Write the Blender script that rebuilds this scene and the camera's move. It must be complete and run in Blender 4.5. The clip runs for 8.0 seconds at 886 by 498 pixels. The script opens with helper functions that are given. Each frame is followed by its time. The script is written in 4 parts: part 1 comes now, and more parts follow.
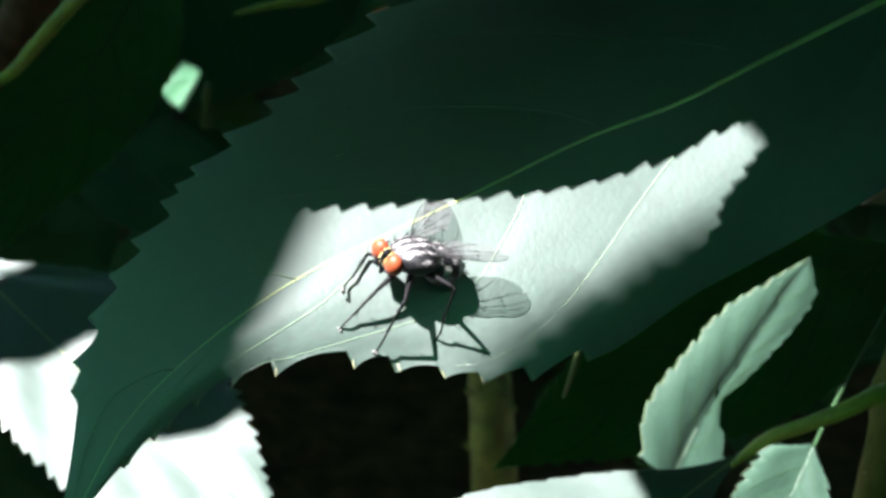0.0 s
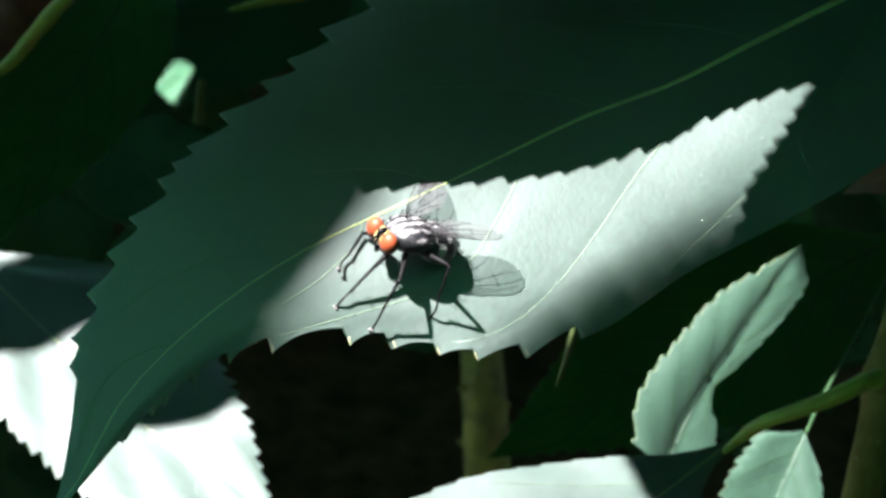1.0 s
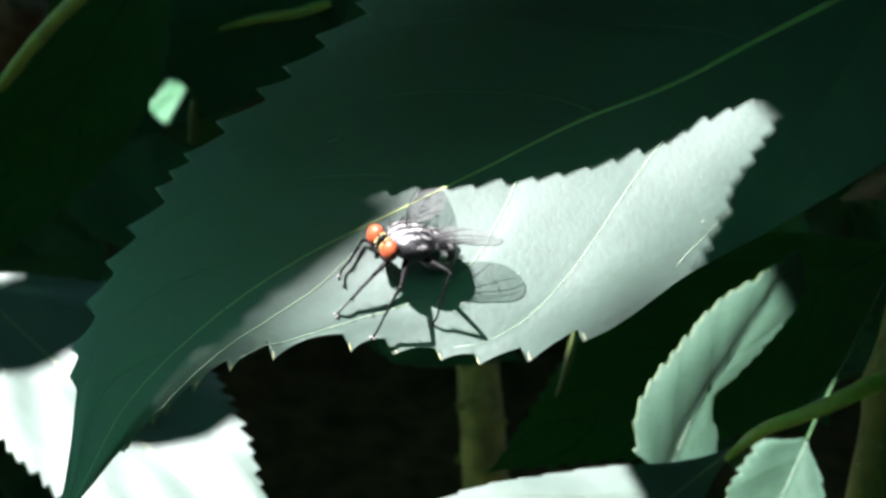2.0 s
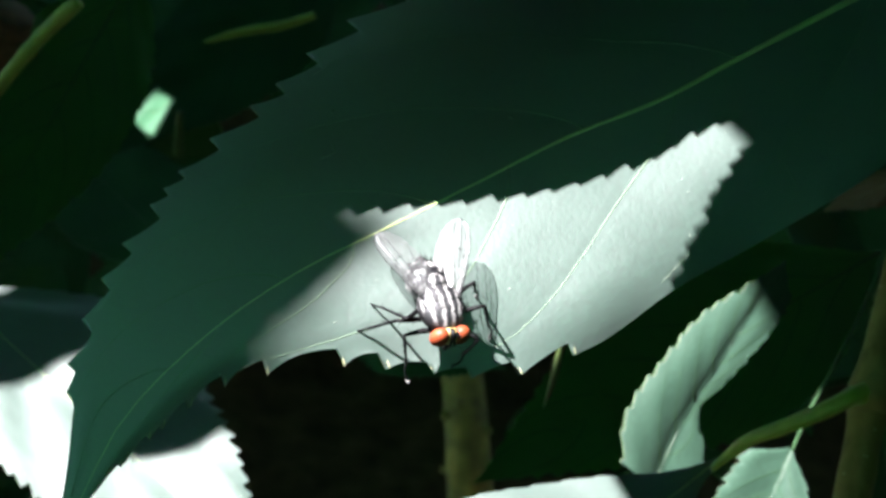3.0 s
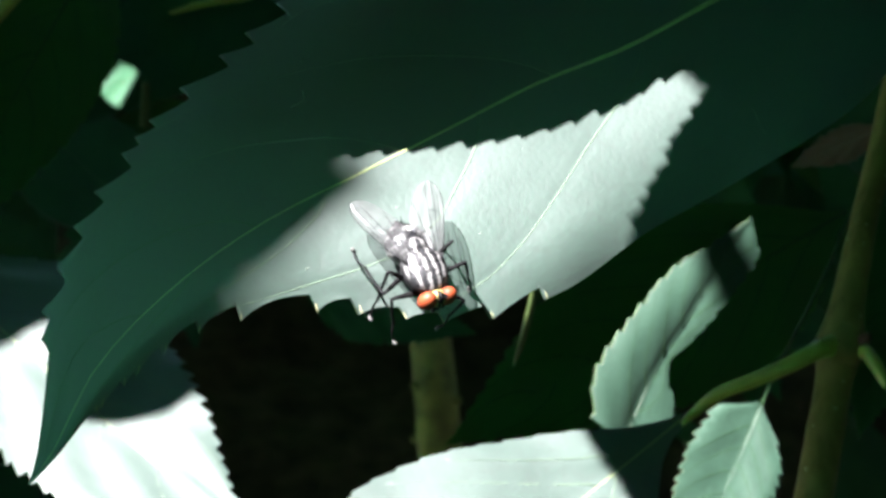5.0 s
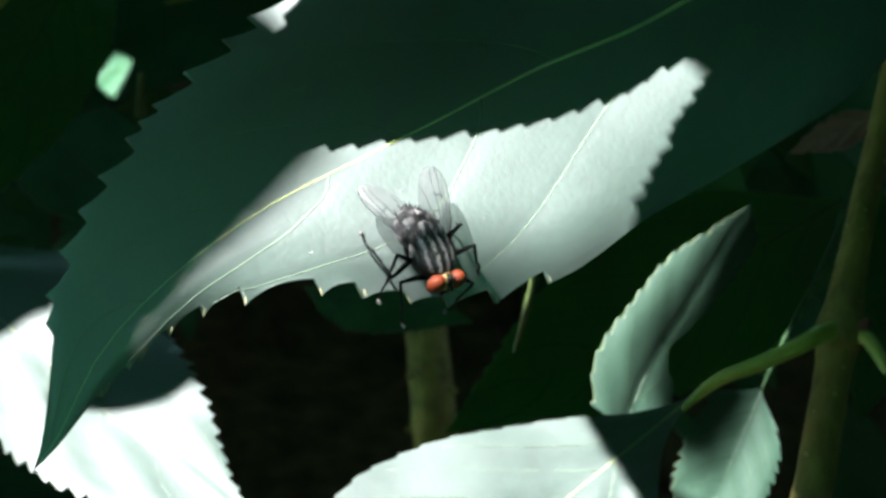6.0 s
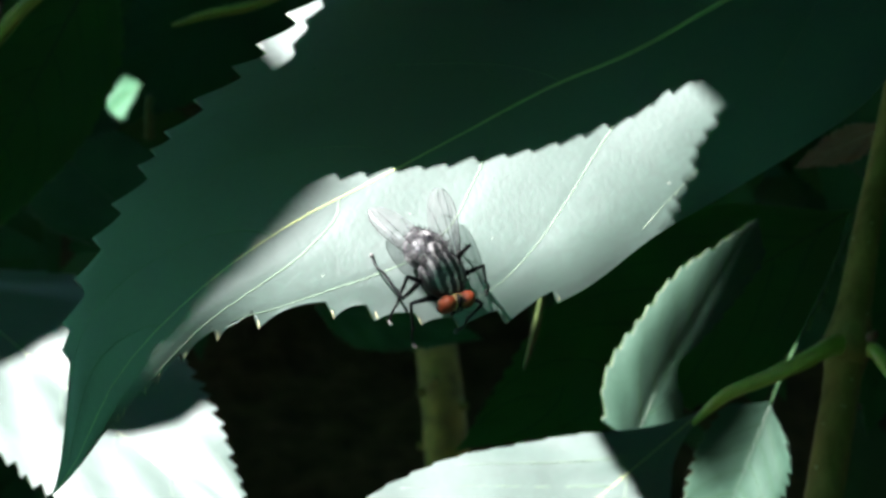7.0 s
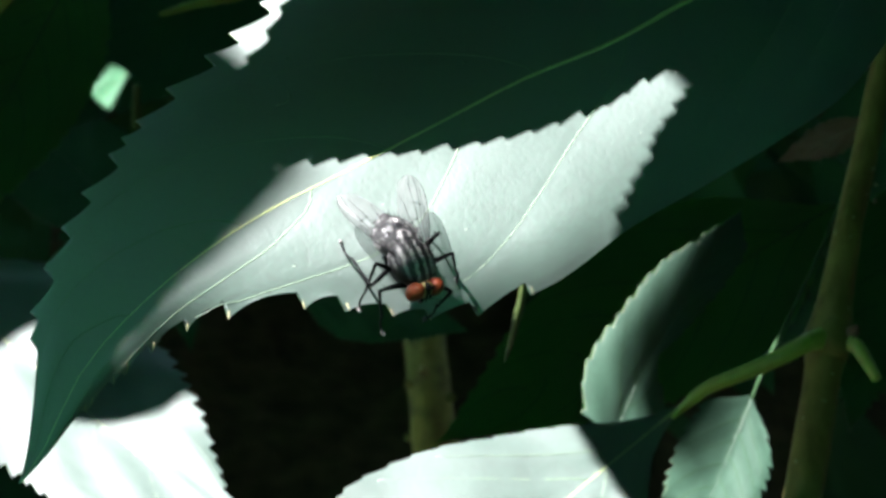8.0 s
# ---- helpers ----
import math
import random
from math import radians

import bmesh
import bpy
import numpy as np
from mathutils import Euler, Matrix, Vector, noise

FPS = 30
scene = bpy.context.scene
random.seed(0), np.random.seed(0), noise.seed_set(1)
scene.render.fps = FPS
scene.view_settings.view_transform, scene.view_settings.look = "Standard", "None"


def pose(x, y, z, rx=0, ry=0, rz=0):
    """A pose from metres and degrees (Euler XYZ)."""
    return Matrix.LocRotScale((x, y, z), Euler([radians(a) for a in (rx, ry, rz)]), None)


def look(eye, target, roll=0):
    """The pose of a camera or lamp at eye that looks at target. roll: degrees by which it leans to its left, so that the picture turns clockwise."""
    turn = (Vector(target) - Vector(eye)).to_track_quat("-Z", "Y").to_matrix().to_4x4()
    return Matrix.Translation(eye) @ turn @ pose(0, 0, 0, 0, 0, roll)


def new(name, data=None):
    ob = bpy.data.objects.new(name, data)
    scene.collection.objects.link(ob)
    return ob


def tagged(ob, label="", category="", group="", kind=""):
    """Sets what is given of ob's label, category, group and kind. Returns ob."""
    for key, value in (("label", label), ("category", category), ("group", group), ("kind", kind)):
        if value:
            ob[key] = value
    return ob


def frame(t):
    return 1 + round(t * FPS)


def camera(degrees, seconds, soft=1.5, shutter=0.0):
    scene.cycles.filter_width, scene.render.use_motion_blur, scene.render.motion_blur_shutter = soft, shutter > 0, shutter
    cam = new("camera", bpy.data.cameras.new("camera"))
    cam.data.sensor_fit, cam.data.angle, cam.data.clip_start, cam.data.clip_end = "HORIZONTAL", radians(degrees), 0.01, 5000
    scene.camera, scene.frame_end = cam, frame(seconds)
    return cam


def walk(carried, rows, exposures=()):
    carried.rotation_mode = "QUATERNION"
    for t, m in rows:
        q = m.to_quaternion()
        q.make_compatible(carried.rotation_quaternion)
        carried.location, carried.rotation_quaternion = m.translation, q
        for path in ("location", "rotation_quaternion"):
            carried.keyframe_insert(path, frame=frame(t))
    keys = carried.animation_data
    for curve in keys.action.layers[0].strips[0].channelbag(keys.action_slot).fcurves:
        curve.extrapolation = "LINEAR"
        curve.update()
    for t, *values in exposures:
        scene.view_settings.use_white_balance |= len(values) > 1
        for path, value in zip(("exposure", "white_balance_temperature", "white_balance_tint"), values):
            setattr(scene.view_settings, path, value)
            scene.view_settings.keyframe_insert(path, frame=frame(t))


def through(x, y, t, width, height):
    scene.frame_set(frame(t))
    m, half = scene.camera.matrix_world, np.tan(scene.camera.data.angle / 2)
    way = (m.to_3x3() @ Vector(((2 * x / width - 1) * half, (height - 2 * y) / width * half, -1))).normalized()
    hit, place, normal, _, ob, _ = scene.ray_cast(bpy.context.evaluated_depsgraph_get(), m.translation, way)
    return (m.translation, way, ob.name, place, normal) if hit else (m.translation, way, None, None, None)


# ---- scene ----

# ---------------------------------------------------------------- camera
cam = camera(20.0, 8.0, soft=3.0)
cam.data.dof.use_dof = True
cam.data.dof.focus_distance = 0.25
cam.data.dof.aperture_fstop = 110
PATH = [
    (0, (0.00083, -0.20513, 0.89328), (0.00008, -0.00048, 0.74971), -0.21),
    (0.5, (0.00107, -0.20685, 0.89316), (0.00160, -0.00179, 0.75016), 0.07),
    (1, (0.00056, -0.20864, 0.89244), (0.00059, -0.00371, 0.74926), -0.18),
    (1.5, (-0.00024, -0.20832, 0.89016), (0.00046, -0.00253, 0.74822), -1.12),
    (2, (-0.00017, -0.20865, 0.89016), (0.00061, -0.00240, 0.74888), -0.96),
    (3.5, (-0.00164, -0.21263, 0.89319), (0.00251, -0.00592, 0.75264), -1.00),
    (4, (-0.00050, -0.21455, 0.89140), (0.00475, -0.00858, 0.74981), -1.16),
    (4.5, (-0.00075, -0.21369, 0.88978), (0.00417, -0.00755, 0.74843), -1.03),
    (5.8, (-0.00347, -0.21381, 0.89076), (0.00454, -0.00958, 0.74679), -1.18),
    (6, (-0.00324, -0.21401, 0.88930), (0.00362, -0.00895, 0.74646), -1.10),
    (6.5, (-0.00453, -0.21398, 0.89063), (0.00113, -0.00790, 0.74921), -1.89),
    (7, (-0.00342, -0.21603, 0.89159), (0.00266, -0.01011, 0.74995), -2.06),
    (7.5, (-0.00233, -0.21589, 0.89135), (0.00393, -0.00996, 0.74975), -1.72),
    (8, (-0.00099, -0.21526, 0.89088), (0.00548, -0.00984, 0.74854), -1.60),
]
walk(cam, [(t, look(eye, target, roll)) for t, eye, target, roll in PATH])

# ---------------------------------------------------------------- light
SUN = Vector((-0.368, -0.076, 0.926)).normalized()
world = bpy.data.worlds.new("sky")
scene.world = world
world.use_nodes = True
wt = world.node_tree
sky = wt.nodes.new("ShaderNodeTexSky")
sky.sky_type = "NISHITA"
sky.sun_disc = False
sky.dust_density = 0.1
sky.sun_elevation = math.asin(SUN.z)
sky.sun_rotation = math.atan2(SUN.x, SUN.y)
wt.links.new(sky.outputs[0], wt.nodes["Background"].inputs[0])
wt.nodes["Background"].inputs[1].default_value = 0.108
sun_data = bpy.data.lights.new("sun", "SUN")
sun_data.energy = 5.0
sun_data.angle = radians(0.53)
sun_data.color = (1.0, 0.98, 0.955)
sun_ob = new("sun", sun_data)
sun_ob.matrix_world = look(SUN * 3, (0, 0, 0))
scene.view_settings.exposure = 3.62
# the camera's cool white balance
scene.view_settings.use_white_balance = True
scene.view_settings.white_balance_temperature = 6300
scene.view_settings.white_balance_tint = 18

# ---------------------------------------------------------------- materials
def nodes_of(name):
    m = bpy.data.materials.new(name)
    m.use_nodes = True
    nt = m.node_tree
    return m, nt, nt.nodes["Principled BSDF"]


def noise_node(nt, scale, detail=4.0, rough=0.55, coord="Object", stretch=(1, 1, 1)):
    tc = nt.nodes.new("ShaderNodeTexCoord")
    mp = nt.nodes.new("ShaderNodeMapping")
    mp.inputs["Scale"].default_value = stretch
    n = nt.nodes.new("ShaderNodeTexNoise")
    n.inputs["Scale"].default_value = scale
    n.inputs["Detail"].default_value = detail
    n.inputs["Roughness"].default_value = rough
    nt.links.new(tc.outputs[coord], mp.inputs[0])
    nt.links.new(mp.outputs[0], n.inputs["Vector"])
    return n


def ramp_node(nt, src, stops):
    r = nt.nodes.new("ShaderNodeValToRGB")
    el = r.color_ramp.elements
    while len(el) < len(stops):
        el.new(0.5)
    for e, (p, c) in zip(el, stops):
        e.position = p
        e.color = (*c, 1)
    nt.links.new(src, r.inputs[0])
    return r


def mix_node(nt, fac, a, b, kind="MIX"):
    m = nt.nodes.new("ShaderNodeMix")
    m.data_type = "RGBA"
    m.blend_type = kind
    for sock, v in ((m.inputs["Factor"], fac), (m.inputs[6], a), (m.inputs[7], b)):
        if hasattr(v, "is_linked") or hasattr(v, "links"):
            nt.links.new(v, sock)
        elif isinstance(v, tuple):
            sock.default_value = (*v, 1)
        else:
            sock.default_value = v
    return m.outputs[2]


def bump_node(nt, height, strength, dist, bsdf, under=None):
    b = nt.nodes.new("ShaderNodeBump")
    b.inputs["Strength"].default_value = strength
    b.inputs["Distance"].default_value = dist
    nt.links.new(height, b.inputs["Height"])
    if under:
        nt.links.new(under.outputs[0], b.inputs["Normal"])
    if bsdf:
        nt.links.new(b.outputs[0], bsdf.inputs["Normal"])
    return b


def leaf_material(name, dark, light, rough=0.58, through=0.14, gloss=1.0, coat=0.7, light_through=None, sheen=1.6):
    """A waxy blade: mottled green, fine cell relief, some light through it."""
    m, nt, p = nodes_of(name)
    big = noise_node(nt, 60, 4)
    fine = noise_node(nt, 1500, 3)
    col = ramp_node(nt, big.outputs[0], ((0.3, dark), (0.72, light)))
    col2 = ramp_node(nt, fine.outputs[0], ((0.3, (0.86, 0.86, 0.86)), (0.7, (1.1, 1.1, 1.1))))
    both = mix_node(nt, 1.0, col.outputs[0], col2.outputs[0], "MULTIPLY")
    tn = nt.nodes.new("ShaderNodeTexCoord")
    warp = noise_node(nt, 320, 3)
    bend = nt.nodes.new("ShaderNodeVectorMath")
    bend.operation = "MULTIPLY_ADD"
    bend.inputs[1].default_value = (0.0016, 0.0016, 0.0016)
    nt.links.new(warp.outputs["Color"], bend.inputs[0])
    nt.links.new(tn.outputs["Object"], bend.inputs[2])
    net = nt.nodes.new("ShaderNodeTexVoronoi")
    net.feature = "DISTANCE_TO_EDGE"
    net.inputs["Scale"].default_value = 230
    nt.links.new(bend.outputs[0], net.inputs["Vector"])
    line = ramp_node(nt, net.outputs["Distance"], ((0.0, (0.84, 0.86, 0.84)), (0.06, (1, 1, 1))))
    both = mix_node(nt, 1.0, both, line.outputs[0], "MULTIPLY")
    nt.links.new(both, p.inputs["Base Color"])
    p.inputs["Specular IOR Level"].default_value = gloss
    p.inputs["Coat Weight"].default_value = coat
    p.inputs["Coat Roughness"].default_value = rough
    p.inputs["Coat IOR"].default_value = sheen
    rr = ramp_node(nt, big.outputs[0], ((0.3, (rough - 0.04,) * 3), (0.7, (rough + 0.06,) * 3)))
    nt.links.new(rr.outputs[0], p.inputs["Roughness"])
    tc = nt.nodes.new("ShaderNodeTexCoord")
    vo = nt.nodes.new("ShaderNodeTexVoronoi")
    vo.feature = "DISTANCE_TO_EDGE"
    vo.inputs["Scale"].default_value = 520
    nt.links.new(tc.outputs["Object"], vo.inputs["Vector"])
    lim = ramp_node(nt, vo.outputs["Distance"], ((0.0, (0, 0, 0)), (0.12, (1, 1, 1))))
    b1 = bump_node(nt, lim.outputs[0], 0.08, 0.00005, None)
    bn = bump_node(nt, line.outputs[0], 0.12, 0.00006, None, b1)
    b0 = bump_node(nt, fine.outputs[0], 0.38, 0.00008, None, bn)
    b2 = bump_node(nt, big.outputs[0], 0.16, 0.0007, p, b0)
    nt.links.new(b2.outputs[0], p.inputs["Coat Normal"])
    tr = nt.nodes.new("ShaderNodeBsdfTranslucent")
    tr.inputs[0].default_value = (*(light_through or (light[0] * 4.2, light[1] * 3.4, light[2] * 0.9)), 1)
    mx = nt.nodes.new("ShaderNodeMixShader")
    mx.inputs[0].default_value = through
    nt.links.new(p.outputs[0], mx.inputs[1])
    nt.links.new(tr.outputs[0], mx.inputs[2])
    nt.links.new(mx.outputs[0], nt.nodes["Material Output"].inputs[0])
    return m


def plain_material(name, a, b, rough=0.5, scale=300, bump=0.0, dist=0.0005, metal=0.0, gloss=0.5, stretch=(1, 1, 1), coat=0.0):
    m, nt, p = nodes_of(name)
    p.inputs["Coat Weight"].default_value = coat
    p.inputs["Coat Roughness"].default_value = min(rough, 0.5)
    p.inputs["Coat IOR"].default_value = 1.85
    n = noise_node(nt, scale, 5, stretch=stretch)
    c = ramp_node(nt, n.outputs[0], ((0.32, a), (0.68, b)))
    nt.links.new(c.outputs[0], p.inputs["Base Color"])
    p.inputs["Roughness"].default_value = rough
    p.inputs["Metallic"].default_value = metal
    p.inputs["Specular IOR Level"].default_value = gloss
    if bump:
        bump_node(nt, n.outputs[0], bump, dist, p)
    return m


LEAF = leaf_material("leaf_blade", (0.009, 0.028, 0.018), (0.014, 0.038, 0.025), rough=0.52, through=0.06, coat=1.0, sheen=1.93)
LEAF_B = leaf_material("leaf_blade_old", (0.016, 0.060, 0.024), (0.030, 0.095, 0.034), through=0.30, coat=0.0, gloss=0.25)
LEAF_MATT = leaf_material("leaf_blade_dull", (0.012, 0.036, 0.021), (0.018, 0.052, 0.030), coat=0.12, gloss=0.5)
# LEAF_DIM, LEAF_DEEP: darker, duller copies of LEAF_B, with shade put into the colour
LEAF_DIM = leaf_material("leaf_blade_shade_dim", (0.011, 0.052, 0.022), (0.017, 0.072, 0.031), through=0.2, coat=0.0, gloss=0.2)
# brighter green that makes up for weak light on two shaded leaves
LEAF_LIFTED = leaf_material("leaf_blade_lifted", (0.024, 0.094, 0.020), (0.036, 0.122, 0.028), through=0.3, coat=0.0, gloss=0.25)
LEAF_DEEP = leaf_material("leaf_blade_shade_deep", (0.012, 0.042, 0.017), (0.022, 0.068, 0.026), rough=0.75, through=0.1, coat=0.0, gloss=0.06)
LEAF_UNDER = leaf_material("leaf_underside", (0.035, 0.09, 0.045), (0.055, 0.12, 0.06), rough=0.6, gloss=0.15, coat=0.0)
CANOPY = leaf_material("shade_canopy_leaf", (0.010, 0.040, 0.018), (0.020, 0.065, 0.028), through=0.42, coat=0.0, gloss=0.1, light_through=(0.09, 0.40, 0.22))
VEIN = plain_material("leaf_vein", (0.270, 0.320, 0.110), (0.335, 0.390, 0.145), 0.45, 500, gloss=0.6, coat=1.0)
VEIN_FINE = plain_material("leaf_side_vein", (0.062, 0.100, 0.060), (0.082, 0.126, 0.076), 0.55, 500, gloss=0.4, coat=0.6)
# VEIN_DIM, RIB_DIM: darkened vein copies, shade put into their colour
VEIN_DIM = plain_material("vein_shade_tone", (0.018, 0.045, 0.018), (0.026, 0.060, 0.024), 0.7, 500, gloss=0.1)
RIB_DIM = plain_material("midrib_shade_tone", (0.045, 0.070, 0.020), (0.065, 0.095, 0.028), 0.6, 500, gloss=0.2)
STALK = plain_material("green_stalk", (0.150, 0.190, 0.022), (0.225, 0.265, 0.036), 0.5, 250, 0.3)
BARK = plain_material("brown_bark", (0.075, 0.062, 0.014), (0.170, 0.132, 0.036), 0.8, 220, 0.6, 0.001, gloss=0.2, stretch=(1, 1, 0.3))
BARK_OLD = plain_material("old_bark", (0.110, 0.088, 0.020), (0.27, 0.215, 0.050), 0.85, 130, 0.8, 0.0015)
DRY_LEAF = leaf_material("dry_leaf", (0.070, 0.048, 0.032), (0.140, 0.098, 0.072), rough=0.7, through=0.2, coat=0.0, gloss=0.2)
RED_BARK = plain_material("reddish_bark", (0.05, 0.018, 0.010), (0.12, 0.045, 0.022), 0.8, 260, 0.6, 0.001)
RIM = plain_material("leaf_rim", (0.085, 0.125, 0.065), (0.130, 0.170, 0.095), 0.6, 700)
TIP = plain_material("dry_tooth_point", (0.26, 0.25, 0.13), (0.38, 0.35, 0.19), 0.7, 900)
SCAR = plain_material("leaf_scar", (0.10, 0.13, 0.10), (0.16, 0.19, 0.15), 0.8, 900)
SOIL = plain_material("dark_soil", (0.030, 0.020, 0.010), (0.075, 0.048, 0.022), 0.95, 60, 0.9, 0.006, gloss=0.03)


# ---------------------------------------------------------------- building helpers
def mesh_from(name, verts, faces, smooth=True):
    me = bpy.data.meshes.new(name)
    me.from_pydata([tuple(v) for v in verts], [], faces)
    me.update()
    if smooth:
        me.polygons.foreach_set("use_smooth", [True] * len(me.polygons))
    return me


def part_mesh(name, me, material, parent, label=""):
    """Links a mesh as one part under a thing."""
    for m in material if isinstance(material, (list, tuple)) else (material,):
        me.materials.append(m)
    ob = new(name, me)
    ob.parent = parent
    if label:
        tagged(ob, label)
    return ob


def thing(name, m, label, category, group="", kind=""):
    ob = new(name)
    ob.empty_display_size = 0.01
    ob.matrix_world = m
    return tagged(ob, label, category, group, kind)


def smooth_values(values):
    """A smooth function over 0..1 through evenly spaced values."""
    v = [float(a) for a in values]
    n = len(v) - 1

    def at(s):
        q = min(max(s, 0.0), 1.0) * n
        i = min(int(q), n - 1)
        t = q - i
        p0, p1, p2, p3 = v[max(i - 1, 0)], v[i], v[i + 1], v[min(i + 2, n)]
        return 0.5 * (2 * p1 + (p2 - p0) * t + (2 * p0 - 5 * p1 + 4 * p2 - p3) * t * t + (3 * p1 - p0 - 3 * p2 + p3) * t ** 3)

    return at


def tube(points, radii, sides=8, flat=1.0, caps=True):
    """Vertices and faces of a tapered tube along points."""
    pts = [Vector(p) for p in points]
    verts, faces = [], []
    ref = Vector((0.13, 0.21, 0.97))
    for i, p in enumerate(pts):
        d = (pts[min(i + 1, len(pts) - 1)] - pts[max(i - 1, 0)]).normalized()
        a = d.cross(ref)
        if a.length < 1e-4:
            a = d.cross(Vector((1, 0, 0)))
        a.normalize()
        b = a.cross(d).normalized()
        ref = b if i else ref
        r = radii[i] if isinstance(radii, (list, tuple)) else radii
        for k in range(sides):
            an = 2 * math.pi * k / sides
            verts.append(p + a * (r * math.cos(an)) + b * (r * flat * math.sin(an)))
    for i in range(len(pts) - 1):
        for k in range(sides):
            k2 = (k + 1) % sides
            faces.append((i * sides + k, i * sides + k2, (i + 1) * sides + k2, (i + 1) * sides + k))
    if caps:
        faces.append(tuple(range(sides - 1, -1, -1)))
        faces.append(tuple((len(pts) - 1) * sides + k for k in range(sides)))
    return verts, faces


def joined(pieces):
    verts, faces = [], []
    for v, f in pieces:
        o = len(verts)
        verts += list(v)
        faces += [tuple(i + o for i in q) for q in f]
    return verts, faces


def frame_of(base, tip, normal):
    """The pose of a leaf whose stalk end is at base, its point at tip and its face towards normal."""
    b, x = Vector(base), (Vector(tip) - Vector(base))
    x.normalize()
    z = Vector(normal)
    z = (z - x * z.dot(x)).normalized()
    y = z.cross(x)
    m = Matrix((x, y, z)).transposed().to_4x4()
    m.translation = b
    return m


def leaf(base, tip, normal, width, label, group="", upper=None, lower=None, bow=(0, 0, 0), arch=(0, 0, 0),
         fold=0.12, droop=0.1, teeth=(26, 0.0012), rows=110, cols=7, veins=6, material=None, seed=1, thick=0.00028,
         quilt=0.0004, name="leaf", teeth_at=None, veins_at=None, reach=0.36, edge_drop=(0.0, 0.0), rib=0.45, roll=(0.0, 0.5, 0.07), furrow=0.0, hook=(1.25, 1.25)):
    """A toothed leaf: blade, midrib and side veins. upper, lower: half widths on its two sides, in shares of width."""
    rng = random.Random(seed)
    length = (Vector(tip) - Vector(base)).length
    prof = (0.02, 0.42, 0.78, 0.97, 1.0, 0.93, 0.78, 0.55, 0.28, 0.0)
    hw = {1: smooth_values(lower or prof), -1: smooth_values(upper or prof)}
    bw, ar = smooth_values(bow), smooth_values(arch)
    jag = {sd: [rng.uniform(0.55, 1.25) for _ in range(teeth[0] + 3)] for sd in (1, -1)}
    off0 = {1: rng.random(), -1: rng.random()}

    def surf(s, r, sd):
        w = max(hw[sd](s), 0.0) * width
        ph = (s * (0.82 + 0.18 * s)) * teeth[0] + off0[sd]
        k, fr = int(ph), ph % 1.0
        deep = teeth[1] * jag[sd][k]
        if teeth_at:
            spots, deeps = teeth_at[sd]
            k = sum(1 for a in spots if a < s)
            lo_s, hi_s = (spots[k - 1] if k else 0.0), (spots[k] if k < len(spots) else 1.0)
            fr, deep = (s - lo_s) / (hi_s - lo_s), deeps * (0.75 + 0.5 * jag[sd][k % teeth[0]] - 0.3) * min(1.0, (hi_s - lo_s) / 0.026)
        edge = max(0.0, (r - 0.78) / 0.22) ** 1.5
        tooth = deep * (min(1.0, fr * 1.04) ** hook[0 if sd > 0 else 1] - 1.0) * edge * min(1.0, w / (0.3 * width + 1e-9)) * (s < 0.995)
        y = bw(s) * length + sd * (w * r + tooth)
        x = s * length + (deep + tooth) * 0.35 * edge
        side = sd * r
        r = max(0.0, r + tooth / max(w, 0.0005))
        lat = math.sin((s * 9.0 - r * 3.2) * math.pi + sd) * quilt * min(1, r * 3) * (1 - 0.5 * r) * min(1.0, w / (0.7 * width))
        n = noise.noise(Vector((x * 55 + seed, side * 1.7, seed * 3.1))) * 0.0011 * r * min(1.0, w / (0.7 * width)) ** 2
        curl = edge_drop[0 if sd > 0 else 1] * max(0.0, (r - 0.3) / 0.7) ** 2.3 * math.sin(math.pi * min(1.0, s * 1.02)) ** 0.5
        if sd > 0:
            curl += roll[0] * math.exp(-((s - roll[1]) / roll[2]) ** 2) * max(0.0, (r - 0.72) / 0.28) ** 2
        up = fold[0 if sd > 0 else 1] if isinstance(fold, tuple) else fold
        down = droop[0 if sd > 0 else 1] if isinstance(droop, tuple) else droop
        z = ar(s) * length + up * w * r - down * w * r * r + lat + n - curl
        if furrow:  # the blade sinks along its side veins
            t = (min(r, 0.93) / 0.93) ** 1.176
            for s0 in veins_at[sd]:
                d = (s - s0 - reach * t ** 1.2 * (1 - 0.45 * s0)) * length
                z -= furrow * math.exp(-abs(d) / 0.0016) * min(1.0, r * 8) * min(1.0, (1.0 - r) * 5) * min(1.0, w / (0.7 * width)) ** 2
        return Vector((x, y, z))

    verts, faces = [], []
    across = [(c / cols, -1) for c in range(cols, 0, -1)] + [(0.0, 1)] + [(c / cols, 1) for c in range(1, cols + 1)]
    m = len(across)
    for lay in (0, -thick):
        for i in range(rows + 1):
            for r, sd in across:
                v = surf(i / rows, r, sd)
                verts.append(Vector((v.x, v.y, v.z + lay * (1 - 0.5 * r))))
    half = (rows + 1) * m
    for i in range(rows):
        for j in range(m - 1):
            a = i * m + j
            faces.append((a, a + m, a + m + 1, a + 1))
            faces.append((half + a, half + a + 1, half + a + m + 1, half + a + m))
    top_count = len(faces)
    for j in (0, m - 1):
        o = len(verts)
        for i in range(rows + 1):
            verts += [verts[i * m + j].copy(), verts[half + i * m + j].copy()]
        for i in range(rows):
            q = (o + 2 * i, o + 2 * i + 1, o + 2 * i + 3, o + 2 * i + 2)
            faces.append(q if j else q[::-1])
    ob = thing(name, frame_of(base, tip, normal), label, "leaf", group)
    me = mesh_from("blade", verts, faces)
    blade = part_mesh("blade", me, [material or LEAF, LEAF_UNDER, RIM], ob)
